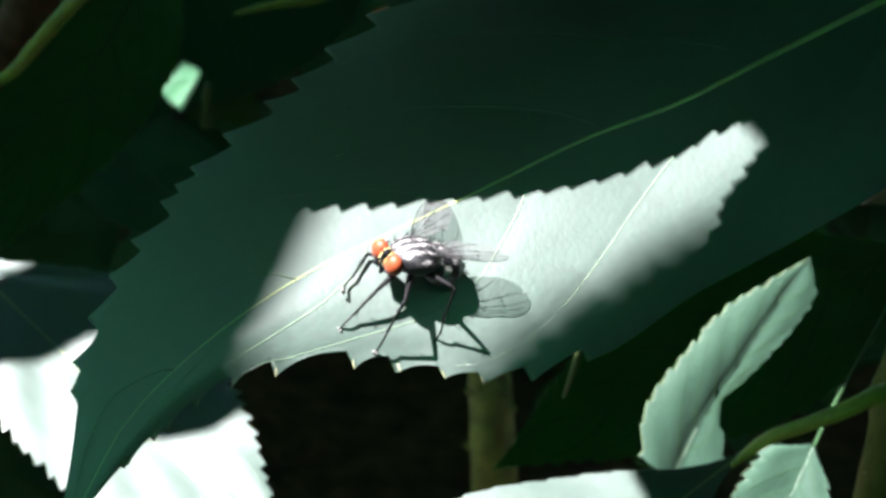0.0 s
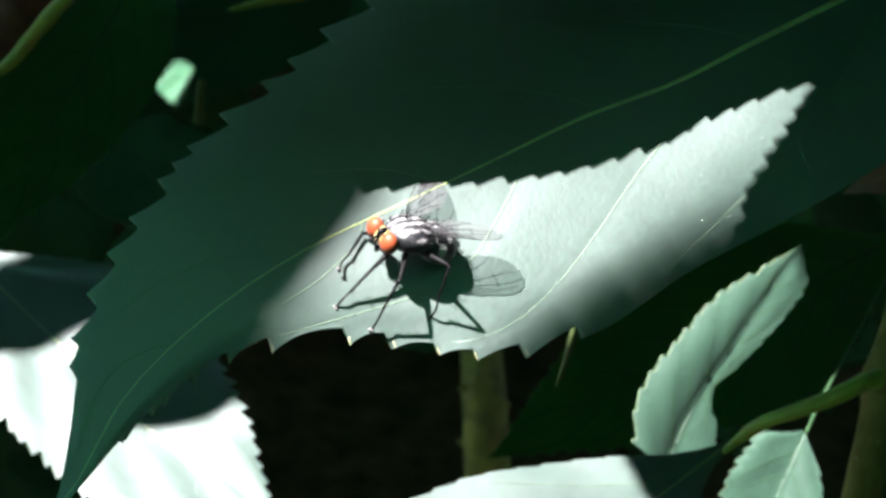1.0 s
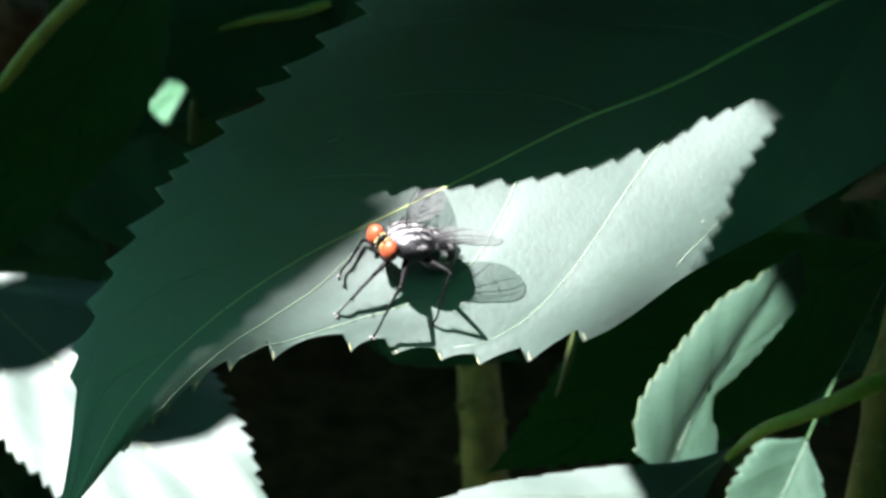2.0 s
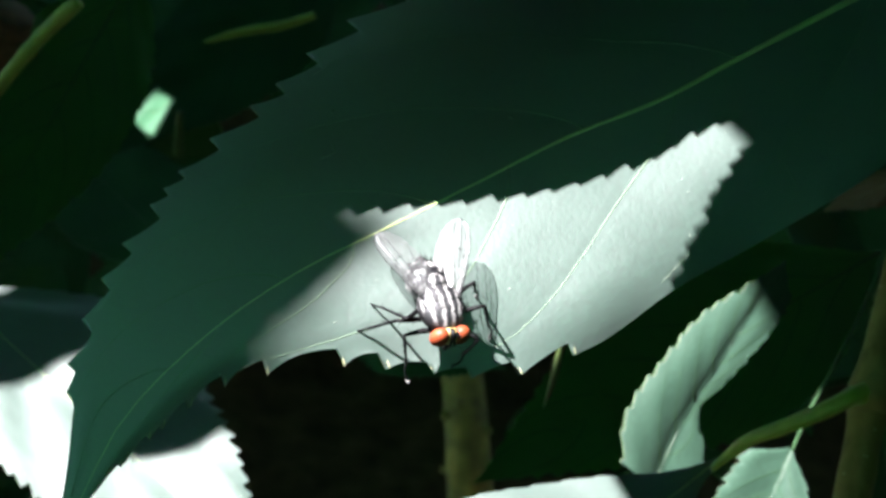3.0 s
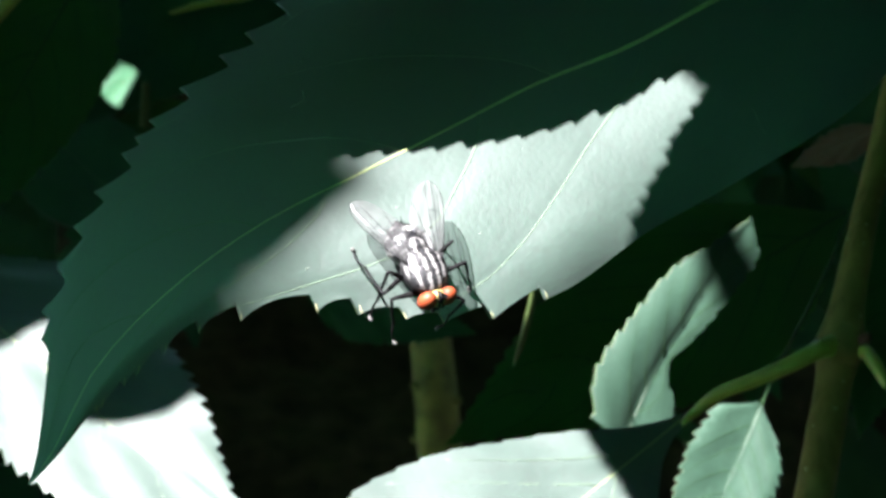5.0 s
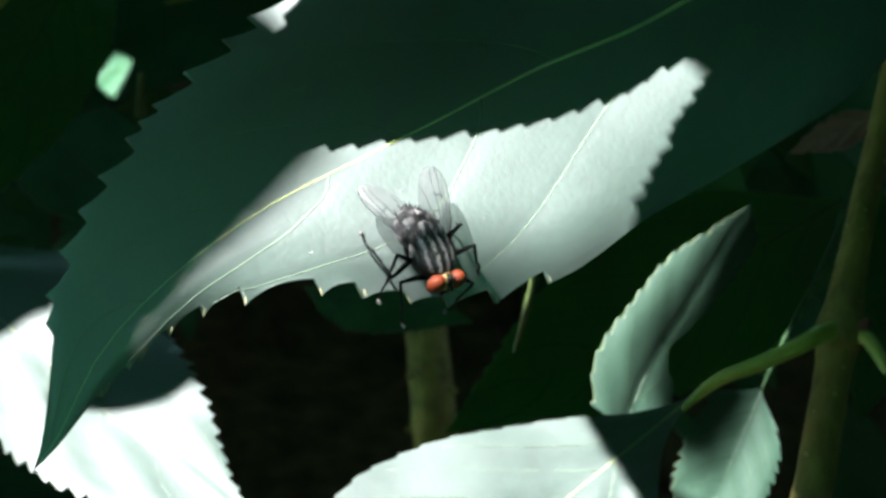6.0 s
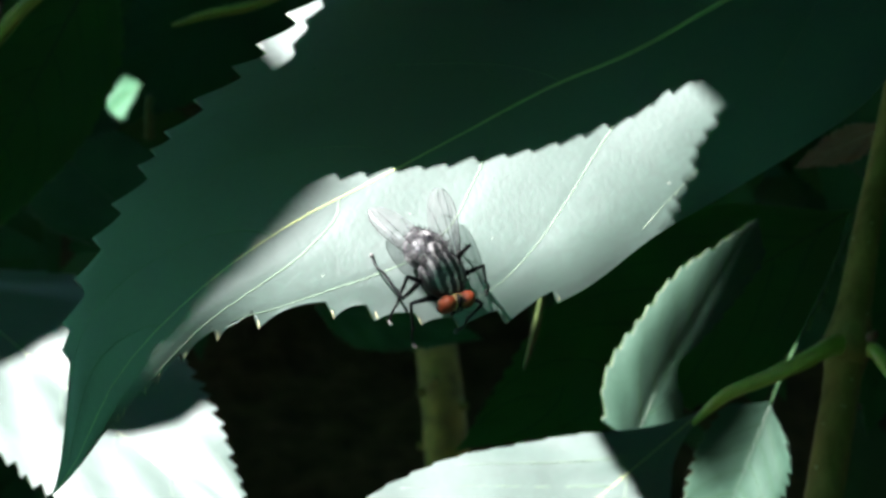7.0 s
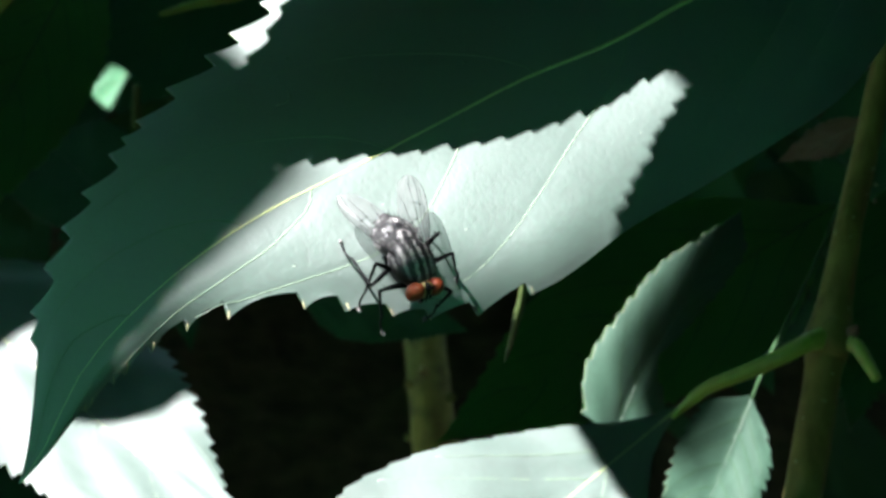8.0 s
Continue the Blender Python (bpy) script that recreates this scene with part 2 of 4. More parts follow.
    for i, pl in enumerate(me.polygons):
        if i < top_count and i % 2:
            pl.material_index = 1
        elif i >= top_count:
            pl.material_index = 2
    # midrib: a low ridge that thins towards the point
    pts = [surf(s, 0, 1) + Vector((0, 0, 0.00002)) for s in [k / 40 for k in range(41)]]
    rad = [min(width, 0.022) * rib * (0.026 * (1 - k / 40) ** 2.1 + 0.0018) for k in range(41)]
    me = mesh_from("midrib", *tube(pts, rad, 8, 0.45))
    # blades in shade take the darkened rib and vein copies
    deep = material in (LEAF_DEEP, LEAF_B, LEAF_LIFTED, LEAF_DIM)
    part_mesh("midrib", me, RIB_DIM if deep else VEIN_FINE if material is LEAF_MATT else VEIN, ob, "pale green midrib")
    for sd in (1, -1):
        for k in range(veins):
            s0 = veins_at[sd][k] if veins_at else 0.06 + 0.80 * (k + (0.5 if sd < 0 else 0.15)) / veins
            line = []
            for q in range(19):
                t = q / 18
                kink = 0.004 * noise.noise(Vector((q * 0.45, k * 3.7, sd * 5.3 + seed))) * min(1.0, q / 3) if furrow else 0.0
                line.append(surf(min(kink + s0 + reach * t ** 1.2 * (1 - 0.45 * s0), 0.985), 0.93 * t ** 0.85, sd) + Vector((0, 0, 0.00003)))
            rr = [min(width, 0.022) * (0.0042 * (1 - q / 18) + 0.0012) * (1 - 0.5 * max(0.0, s0 - 0.45)) for q in range(19)]
            part_mesh("side_vein", mesh_from("side_vein", *tube(line, rr, 6, 0.35)), VEIN_DIM if deep or material is LEAF_MATT else VEIN_FINE, ob)
    return ob


def stalk(points, radii, label, name="stem", category="stem", material=None, sides=10, knots=()):
    """A stem along points with swollen nodes."""
    pts = [Vector(p) for p in points]
    dense, rad = [], []
    n = len(pts) - 1
    fx = [smooth_values([p[a] for p in pts]) for a in range(3)]
    fr = smooth_values(radii)
    for i in range(61):
        s = i / 60
        r = fr(s)
        for k in knots:
            r *= 1 + 0.35 * math.exp(-((s - k) / 0.025) ** 2)
        w = noise.noise(Vector((s * 14, n, radii[0] * 900))) * 0.08
        dense.append(Vector([f(s) for f in fx]))
        rad.append(r * (1 + w))
    base = dense[0].copy()
    me = mesh_from(name, *tube([p - base for p in dense], rad, sides))
    me.materials.append(material or STALK)
    ob = new(name, me)
    ob.location = base
    return tagged(ob, label, category)


# ---------------------------------------------------------------- the setting
def ground():
    n, size = 90, 40.0
    verts, faces = [], []
    for i in range(n + 1):
        for j in range(n + 1):
            x, y = ((i / n - 0.5) * 2), ((j / n - 0.5) * 2)
            x, y = math.copysign(abs(x) ** 3.4, x) * size, math.copysign(abs(y) ** 3.4, y) * size + 0.5
            verts.append((x, y, noise.noise(Vector((x * 7, y * 7, 0))) * 0.02))
    for i in range(n):
        for j in range(n):
            a = i * (n + 1) + j
            faces.append((a, a + n + 1, a + n + 2, a + 1))
    me = mesh_from("ground", verts, faces)
    me.materials.append(SOIL)
    tagged(new("ground", me), "dark bare soil under the shrub", "ground", kind="structure")


ground()

# the leaf on which the fly stands
LEAF_U = Vector((0.94487, 0.14738, -0.29239))
LEAF_V = Vector((0.0, 0.89298, 0.45010))
LEAF_N = Vector((0.32743, -0.42528, 0.84375))
LEAF_C = Vector((-0.008571, -0.000558, 0.749297))


def on_leaf(u, v, h=0.0):
    """A place over the large leaf, in metres along and over its face."""
    return LEAF_C + LEAF_U * u + LEAF_V * v + LEAF_N * h


MAIN = leaf(on_leaf(0.087, 0.061), on_leaf(-0.0277, -0.0340), LEAF_N, 0.0215,
     "large toothed dark green leaf, partly sunlit, under the fly", "leaves",
     lower=(0.05, 0.38, 0.69, 0.885, 0.93, 0.91, 0.94, 0.965, 0.885, 0.50, 0.235, 0.145, 0.0),
     upper=(0.05, 0.38, 0.66, 0.90, 1.03, 1.10, 1.12, 1.07, 0.907, 0.76, 0.585, 0.37, 0.0),
     bow=(0, -0.006, -0.0125, -0.0185, -0.0243, -0.0295, -0.0425, -0.0490, -0.0556, -0.0624, -0.0582, -0.0400, 0.0), fold=0.0, droop=0.0,
     teeth=(30, 0.0012), rows=420, cols=40, veins=6, seed=4, quilt=0.00010, rib=1.05, hook=(2.2, 1.5), furrow=0.00007, roll=(0.0012, 0.565, 0.05), edge_drop=(0.0025, 0.0005),
     teeth_at={-1: ((0.30, 0.36, 0.42, 0.48, 0.53, 0.58, 0.624, 0.662, 0.691, 0.7315, 0.769, 0.787, 0.8035, 0.8375, 0.8645, 0.895, 0.921, 0.9355), 0.0017),
               1: ((0.605, 0.6524, 0.6857, 0.7065, 0.731, 0.757, 0.807, 0.838, 0.8667, 0.893, 0.907, 0.9286, 0.9357), 0.0016)},
     veins_at={1: (0.06, 0.178, 0.40, 0.56, 0.70, 0.82), -1: (0.17, 0.33, 0.485, 0.63, 0.76, 0.87)})



def tooth_tips():
    """Pale dry points on the teeth of the near margin."""
    blade = MAIN.children[0].data
    for s in (0.605, 0.6524, 0.6857, 0.7065, 0.731, 0.757, 0.807, 0.838, 0.8667, 0.893, 0.907, 0.9286, 0.9357):
        i = int(s * 420 - 0.3) * 81 + 80
        a, b = blade.vertices[i].co, blade.vertices[i - 2].co
        d = (a - b).normalized() * 0.00034
        part_mesh("tooth_tip", mesh_from("tooth_tip", *tube([a - d * 2.4, a - d * 1.2, a - d * 0.4, a + d * 0.5], [0.00002, 0.00006, 0.00005, 0.00002], 6, 0.5)), TIP, MAIN, "pale yellowish dry tooth point")


tooth_tips()


def scar(points, radius, name="scar", label="pale healed scratch"):
    """A pale healed scratch on the large leaf."""
    blade = MAIN.children[0]
    bpy.context.view_layer.update()
    line = []
    for u, v in points:
        ok, p, n, i = blade.closest_point_on_mesh(MAIN.matrix_world.inverted() @ on_leaf(u * 0.001, v * 0.001, 0.002))
        line.append(p)
    part_mesh(name, mesh_from(name, *tube(line, [radius * (0.5 + 0.5 * math.sin(math.pi * (k + 0.5) / len(line))) for k in range(len(line))], 5, 0.5)), SCAR, MAIN, label)


scar([(-2.5, 10.74), (-2.1, 11.05), (-1.7, 11.21), (-0.94, 11.81), (-1.0, 12.4), (-1.21, 12.89)], 0.00016)
scar([(51.63, 20.33), (52.31, 18.55), (52.8, 17.95), (53.45, 16.47)], 0.00010)
scar([(18.6, 19.55), (18.9, 19.65), (19.2, 19.6)], 0.00012)
scar([(-1.3, 16.4), (-1.22, 16.57), (-1.1, 16.9)], 0.00012)
scar([(55.0, 21.4), (55.12, 21.53), (55.3, 21.6)], 0.00010)

def specks():
    """Pale dust and healed bites on the large leaf."""
    rng = random.Random(21)
    for k in range(26):
        u = rng.uniform(-18, 56)
        v = u * 0.42 - 4 + rng.uniform(-9, 12)
        a, ln = rng.uniform(0, 6.28), rng.uniform(0.05, 0.22)
        scar([(u, v), (u + ln * math.cos(a), v + ln * math.sin(a)), (u + 1.9 * ln * math.cos(a + 0.4), v + 1.9 * ln * math.sin(a + 0.4))], rng.uniform(0.00004, 0.00008), "speck", "tiny pale speck")


specks()
leaf((-0.0914, 0.1772, 0.6253), (-0.0174, 0.1081, 0.5960), (0.36, -0.28, 0.89), 0.0185,
     "broad toothed leaf below the large one, half in sun", "leaves", teeth=(34, 0.0017), rows=200, seed=11,
     lower=(0.02, 0.62, 1.24, 1.38, 1.26, 1.06, 0.74, 0.37, 0.13, 0.0), upper=(0.02, 0.5, 0.9, 1.12, 1.16, 1.12, 0.92, 0.55, 0.25, 0.0))
leaf((-0.0671, 0.3446, 0.6035), (-0.1033, 0.2399, 0.5753), (0.2, -0.5, 0.8), 0.0178,
     "shaded dark green leaf further back", "leaves", rib=0.9, seed=12, material=LEAF_LIFTED, rows=90)
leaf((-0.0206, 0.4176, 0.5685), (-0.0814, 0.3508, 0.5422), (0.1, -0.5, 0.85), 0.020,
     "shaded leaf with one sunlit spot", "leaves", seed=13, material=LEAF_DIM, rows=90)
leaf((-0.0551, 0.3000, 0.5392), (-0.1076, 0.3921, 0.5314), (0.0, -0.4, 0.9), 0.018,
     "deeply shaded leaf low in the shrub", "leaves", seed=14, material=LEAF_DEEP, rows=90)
leaf((0.0460, 0.0971, 0.6420), (-0.0165, 0.0317, 0.6411), (0.1, -0.55, 0.83), 0.0212,
     "sunlit leaf on an arched green stalk", "leaves", rib=0.28, teeth=(20, 0.0004), seed=15,
     upper=(0.02, 0.18, 0.44, 0.68, 0.87, 1.0, 1.02, 0.88, 0.55, 0.0), lower=(0.02, 0.14, 0.46, 0.78, 0.97, 1.0, 0.86, 0.6, 0.3, 0.0))
leaf((0.0357, 0.1040, 0.6310), (0.0602, 0.1326, 0.6548), (0.6, -0.7, 0.3), 0.0125,
     "narrow wavy leaf folded along its midrib", "leaves", rib=0.28, material=LEAF_MATT, teeth=(15, 0.0007), fold=(0.21, 0.44), droop=(0.46, 0.15), quilt=0.00008, seed=16,
     bow=(-0.018, 0.002, 0.020, 0.022, 0.018, 0.016, 0.016, 0.017, 0.012, 0.0),
     lower=(0.60, 0.80, 0.80, 0.77, 0.73, 0.67, 0.55, 0.36, 0.17, 0.0), upper=(0.35, 0.62, 0.50, 0.12, 0.20, 0.30, 0.38, 0.43, 0.42, 0.0))
leaf((0.0612, 0.1180, 0.6264), (0.0466, 0.0950, 0.6089), (0.35, -0.55, 0.65), 0.0130,
     "small sunlit leaf below the stem", "leaves", rib=0.28, material=LEAF_MATT, teeth=(16, 0.0010), fold=0.2, seed=17, quilt=0.0001,
     lower=(0.02, 0.36, 0.56, 0.65, 0.66, 0.62, 0.5, 0.35, 0.2, 0.0), upper=(0.10, 0.58, 0.70, 0.76, 0.77, 0.74, 0.68, 0.5, 0.3, 0.0))
leaf((0.1008, 0.2430, 0.5804), (0.0092, 0.1767, 0.5722), (0.1, -0.5, 0.85), 0.021,
     "dark shaded leaf behind the folded one", "leaves", seed=18, material=LEAF_LIFTED, rows=90)
leaf((0.1048, 0.1996, 0.6172), (0.0873, 0.1554, 0.5876), (0.2, -0.5, 0.8), 0.012,
     "dark leaf behind the brown stem", "leaves", seed=19, material=LEAF_B, rows=90)

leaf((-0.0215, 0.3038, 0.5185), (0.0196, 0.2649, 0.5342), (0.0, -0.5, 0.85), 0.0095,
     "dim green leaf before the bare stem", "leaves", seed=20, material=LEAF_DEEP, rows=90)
leaf((0.0862, 0.1530, 0.6590), (0.0715, 0.1620, 0.6452), (0.1, -0.8, 0.6), 0.0036,
     "small dry pinkish brown leaf beside the stem", "leaves", seed=21, material=DRY_LEAF, rows=60)

STEM = stalk([(0.0853, 0.1400, 0.6902), (0.0822, 0.1330, 0.6817), (0.0784, 0.1240, 0.6713), (0.0746, 0.1150, 0.6622), (0.0701, 0.1030, 0.6487), (0.0677, 0.0960, 0.6406), (0.0652, 0.0890, 0.6324), (0.055, 0.06, 0.59), (0.05, 0.05, 0.3), (0.05, 0.06, -0.01)],
      [0.0019, 0.0020, 0.0021, 0.0024, 0.0029, 0.0030, 0.0032, 0.0034, 0.005, 0.006], "brown woody stem with a node", material=BARK, knots=(0.44,))
stalk([(0.0690, 0.1015, 0.6508), (0.0666, 0.1000, 0.6515), (0.0648, 0.0985, 0.6517), (0.0608, 0.0970, 0.6506), (0.0554, 0.0960, 0.6488), (0.0501, 0.0955, 0.6468), (0.0464, 0.0950, 0.6438), (0.0442, 0.0935, 0.6426)],
      [0.0018, 0.0016, 0.0014, 0.0013, 0.0012, 0.0011, 0.0008, 0.0004], "arched green leaf stalk", "leaf_stalk", "stalk")
# darkened vein colour tones down the sun spots on this stalk
stalk([(0.0773, 0.1300, 0.6608), (0.0752, 0.1270, 0.6573), (0.0697, 0.1230, 0.6454), (0.0640, 0.1200, 0.6332), (0.0612, 0.1180, 0.6264)],
      [0.0004, 0.0004, 0.0003, 0.0003, 0.0003], "thin green leaf stalk", "leaf_stalk", "stalk", material=VEIN_DIM)
stalk([(0.0710, 0.1035, 0.6492), (0.0728, 0.1010, 0.6500), (0.0738, 0.0980, 0.6512), (0.0758, 0.0920, 0.6496)], [0.0014, 0.0013, 0.0012, 0.0008],
      "short green stalk on the far side of the stem", "leaf_stalk", "stalk")
STEM_OLD = stalk([(0.0131, 0.4900, 0.46), (0.0131, 0.4756, 0.3890), (0.0156, 0.4429, 0.3418), (0.02, 0.43, 0.2), (0.02, 0.42, -0.01)],
      [0.007, 0.007, 0.008, 0.009, 0.01], "bare brown stem in the shade", material=BARK_OLD)
stalk([(-0.0656, 0.2200, 0.6592), (-0.0728, 0.2200, 0.6524), (-0.0795, 0.2200, 0.6448), (-0.0844, 0.2200, 0.6387), (-0.0888, 0.2200, 0.6356), (-0.0953, 0.2200, 0.6332)],
      [0.0016, 0.0016, 0.0015, 0.0014, 0.0011, 0.0010], "curved yellow-green young stem among leaves", name="young_stem")
stalk([(-0.0272, 0.3850, 0.5642), (-0.0365, 0.3850, 0.5611), (-0.0473, 0.3850, 0.5594), (-0.0589, 0.3850, 0.5560)],
      [0.0011, 0.0013, 0.0012, 0.0005], "light green leaf stalk in the shade", "leaf_stalk", "stalk")
stalk([(-0.0622, 0.3550, 0.5528), (-0.0630, 0.3550, 0.5467), (-0.0637, 0.3550, 0.5397)], [0.0010, 0.0011, 0.0014], "thin olive leaf stalk behind a leaf", "leaf_stalk", "stalk", material=RIB_DIM)
stalk([(-0.0931, 0.3000, 0.6135), (-0.0988, 0.3000, 0.6017), (-0.1073, 0.3000, 0.5895)], [0.006, 0.006, 0.006], "reddish brown stem in the corner of the shrub", material=RED_BARK)
stalk([(0.0228, 0.1185, 0.6580), (0.0225, 0.1200, 0.6491), (0.0217, 0.1220, 0.6424), (0.0206, 0.1250, 0.6343), (0.0197, 0.1260, 0.6302)],
      [0.0004, 0.0006, 0.0007, 0.0005, 0.0001], "narrow olive leaf tip hanging down", "leaf_tip", "leaf", material=RIB_DIM)


def knob(host, name, place, way, size, material, label=""):
    """A small raised piece on a stem: a swelling, a bud or a pale pore."""
    p, d = Vector(place) - host.location, Vector(way).normalized()
    pts = [p - d * size * 0.6, p, p + d * size * 0.8, p + d * size * 1.6]
    return part_mesh(name, mesh_from(name, *tube(pts, [size * 0.7, size, size * 0.75, size * 0.12], 9)), material, host, label)


def stem_pieces():
    rng = random.Random(12)
    n = (0.0701, 0.1030, 0.6487)
    knob(STEM, "node", (n[0] + 0.0004, n[1] - 0.0012, n[2] + 0.001), (0.3, 0.7, 0.9), 0.0036, BARK, "swollen ring where leaf stalks leave")
    knob(STEM, "bud", (n[0] + 0.0032, n[1] - 0.0022, n[2] + 0.0035), (0.5, -0.1, 0.9), 0.0011, RED_BARK, "small reddish bud")
    knob(STEM, "bud", (n[0] - 0.0030, n[1] - 0.0022, n[2] + 0.0030), (-0.5, -0.1, 0.9), 0.0009, BARK)
    line = [Vector(p) for p in ((0.0784, 0.1240, 0.6713), (0.0701, 0.1030, 0.6487), (0.0677, 0.0960, 0.6406), (0.0652, 0.0890, 0.6324))]
    for k in range(18):
        q = rng.random() * 2.99
        i = int(q)
        p = line[i].lerp(line[i + 1], q - i)
        side = rng.uniform(-0.0028, 0.0028)
        knob(STEM, "pore", p + Vector((side, -0.0026 + abs(side) * 0.35, 0.0012)), (0.2, -0.8, 0.4), rng.uniform(0.00018, 0.00034), PORE, "pale bark pore")
    for x, z in ((-0.0066, 0.375), (0.0072, 0.368), (-0.0072, 0.352), (0.003, 0.358), (-0.002, 0.38)):
        knob(STEM_OLD, "bark_knob", (0.0140 + x, 0.4550 - 0.004, z), (x * 60, -0.5, 0.4), 0.0017, BARK_OLD)


PORE = plain_material("bark_pore", (0.16, 0.14, 0.07), (0.26, 0.23, 0.12), 0.8, 900)
stem_pieces()


# ---------------------------------------------------------------- leaves overhead, between the sun and the place
def edge_pose(u, v, angle, up):
    """Over the large leaf, up metres towards the sun: x along the line of that angle through (u, v), y to its left."""
    m = Matrix((LEAF_U, LEAF_V, LEAF_N)).transposed().to_4x4()
    m.translation = on_leaf(u / 1000, v / 1000) + SUN * up
    return m @ pose(0, 0, 0, 0, 0, angle)


def overhead_leaf(u, v, angle, up, label, width=0.02, before=0.055, after=0.045, aside=None, **more):
    """A leaf that lies to the left of the given line."""
    m = edge_pose(u, v, angle, up)
    side = width if aside is None else aside
    return leaf(m @ Vector((-before, side, 0)), m @ Vector((after, side, 0)), LEAF_N, width, label, "overhead leaves",
                fold=0.0, droop=0.0, quilt=0.0, rows=120, cols=4, veins=4, **more)


def overhead_shift(u, v, angle, up, before=0.055, aside=0.02):
    return edge_pose(u, v, angle, up) @ Matrix.Translation((-before, aside, 0))


# two still leaves close over the large one
SWING_D = leaf(on_leaf(0.085, 0.052) + SUN * 0.04, on_leaf(-0.032, 0.0) + SUN * 0.04, LEAF_N, 0.013, "toothed leaf close over the large one, off the sun side", "overhead leaves",
     lower=(0.05, 0.30, 0.52, 0.72, 0.86, 0.96, 0.985, 0.86, 0.70, 0.45, 0.0), upper=(0.1, 0.3, 0.5, 0.7, 0.9, 1.05, 1.2, 1.28, 1.35, 1.38, 1.4, 1.33, 1.25, 1.08, 0.76, 0.38, 0.14, 0.10, 0.10, 0.05, 0.0),
     fold=0.0, droop=0.0, quilt=0.0, teeth=(38, 0.0008), rows=300, cols=5, veins=4, seed=31)
SWING_G = overhead_leaf(38.6, 10.8, 238, 0.065, "toothed leaf over the stalk end of the large one", width=0.015, before=0.055, after=0.020, seed=32, teeth=(30, 0.0008),
              lower=(0.3, 0.8, 0.97) + (1.0,) * 9 + (0.8, 0.0), upper=(0.3, 0.8, 0.97) + (1.0,) * 9 + (0.8, 0.0))
overhead_leaf(-16.3, -16.0, 82, 0.30, "still leaf high over the point of the large one", width=0.018, before=0.04, after=0.05, seed=33)
# leaves that swing in the wind
SLANT = (0.3, 0.8) + tuple(1.0 - max(0.0, k / 24 - 0.25) / 0.75 for k in range(2, 25))      # one edge straight, the other slanting to it
SLANT_BOW = tuple(-0.268 * max(0.0, k / 24 - 0.25) / 0.75 for k in range(25))
FULL = (0.1, 0.6, 0.9, 1.0, 1.0, 1.0, 1.0, 0.95, 0.75, 0.0)
BLUNT = (0.1, 0.6, 0.9) + (1.0,) * 20 + (0.85, 0.0)
SWING_A = overhead_leaf(-9, -3, 71, 0.42, "leaf swinging in the wind high over the large one", width=0.026, seed=34, before=0.085, after=0.012, lower=SLANT, upper=SLANT, bow=SLANT_BOW)
SWING_B = overhead_leaf(27, -1, 221, 0.40, "leaf fluttering in the wind high overhead", width=0.026, seed=35, before=0.055, after=0.055, lower=FULL, upper=FULL)
SWING_C = overhead_leaf(-3, 20, 66, 0.46, "small leaf swaying high overhead", width=0.020, seed=36, before=0.050, after=0.024, lower=BLUNT, upper=BLUNT)
SWING_E = overhead_leaf(20, -40, 0, 0.9, "little leaf blown over the fly from time to time", width=0.0065, seed=39, before=0.017, after=0.017)
SWING_F = overhead_leaf(46.5, 22.3, -45, 0.30, "leaf swaying over the stalk end", width=0.013, seed=40, before=0.022, after=0.022, lower=FULL, upper=FULL)
# added out of view to keep sky light off the stalk end
overhead_leaf(66, 34, 270, 0.10, "unseen broad leaf added to dim the stalk end", width=0.028, before=0.050, after=0.032, seed=49, lower=FULL, upper=FULL)
# unseen leaves added over the lower leaves of the shrub to shade them
overhead_leaf(-22.5, 85, -59, 0.05, "unseen leaf added to shade the arched green stalk", seed=41, width=0.0085, before=0.015, after=0.026, lower=FULL, upper=FULL)
overhead_leaf(27, 128, 5, 0.12, "unseen leaf added to shade the brown stem", seed=42, width=0.025, before=0.03, after=0.04, lower=FULL, upper=FULL)
overhead_leaf(9, 108, -90, 0.02, "unseen leaf added to shade the stem and its stalks", seed=43, width=0.023, before=0.050, after=0.075, lower=FULL, upper=FULL)
# four added leaves out of view, cutting the sun down to one spot
for spot, turn, up in (((-262.5, 404), 138, -0.30), ((-256.4, 406.2), 244, -0.31), ((-262, 410.5), 41, -0.29), ((-256, 413), -28, -0.28)):
    overhead_leaf(*spot, turn, up, "shaded leaf beside the gap over a sunlit spot", seed=44 + turn, width=0.019, before=0.034, after=0.034, lower=FULL, upper=FULL, teeth=(26, 0.0005))
overhead_leaf(-48, 126.5, 0, 0.05, "unseen leaf added to shade the hanging leaf tip", seed=46, width=0.0048, before=0.014, after=0.011, lower=FULL, upper=FULL)
overhead_leaf(6, 95.3, 8, 0.05, "unseen narrow leaf added to shade the arched leaf stalk", seed=47, width=0.0055, before=0.023, after=0.021, aside=0.0, lower=FULL, upper=FULL)
# added out of view; its moves set the shade on the folded leaf
SWING_H = overhead_leaf(-13, 117, 222, 0.34, "unseen narrow leaf added to shade the folded one", seed=48, width=0.006, before=0.034, after=0.014, lower=FULL, upper=FULL)
overhead_leaf(-173.5, 182.3, 42, 0.05, "leaf over the broad low leaf", seed=37, before=0.023, after=0.024, width=0.014, lower=FULL, upper=FULL)
overhead_leaf(-147.9, 157, 41, 0.03, "leaf over the broad low leaf beside another", seed=38, before=0.010, after=0.045, width=0.014, lower=FULL, upper=FULL)


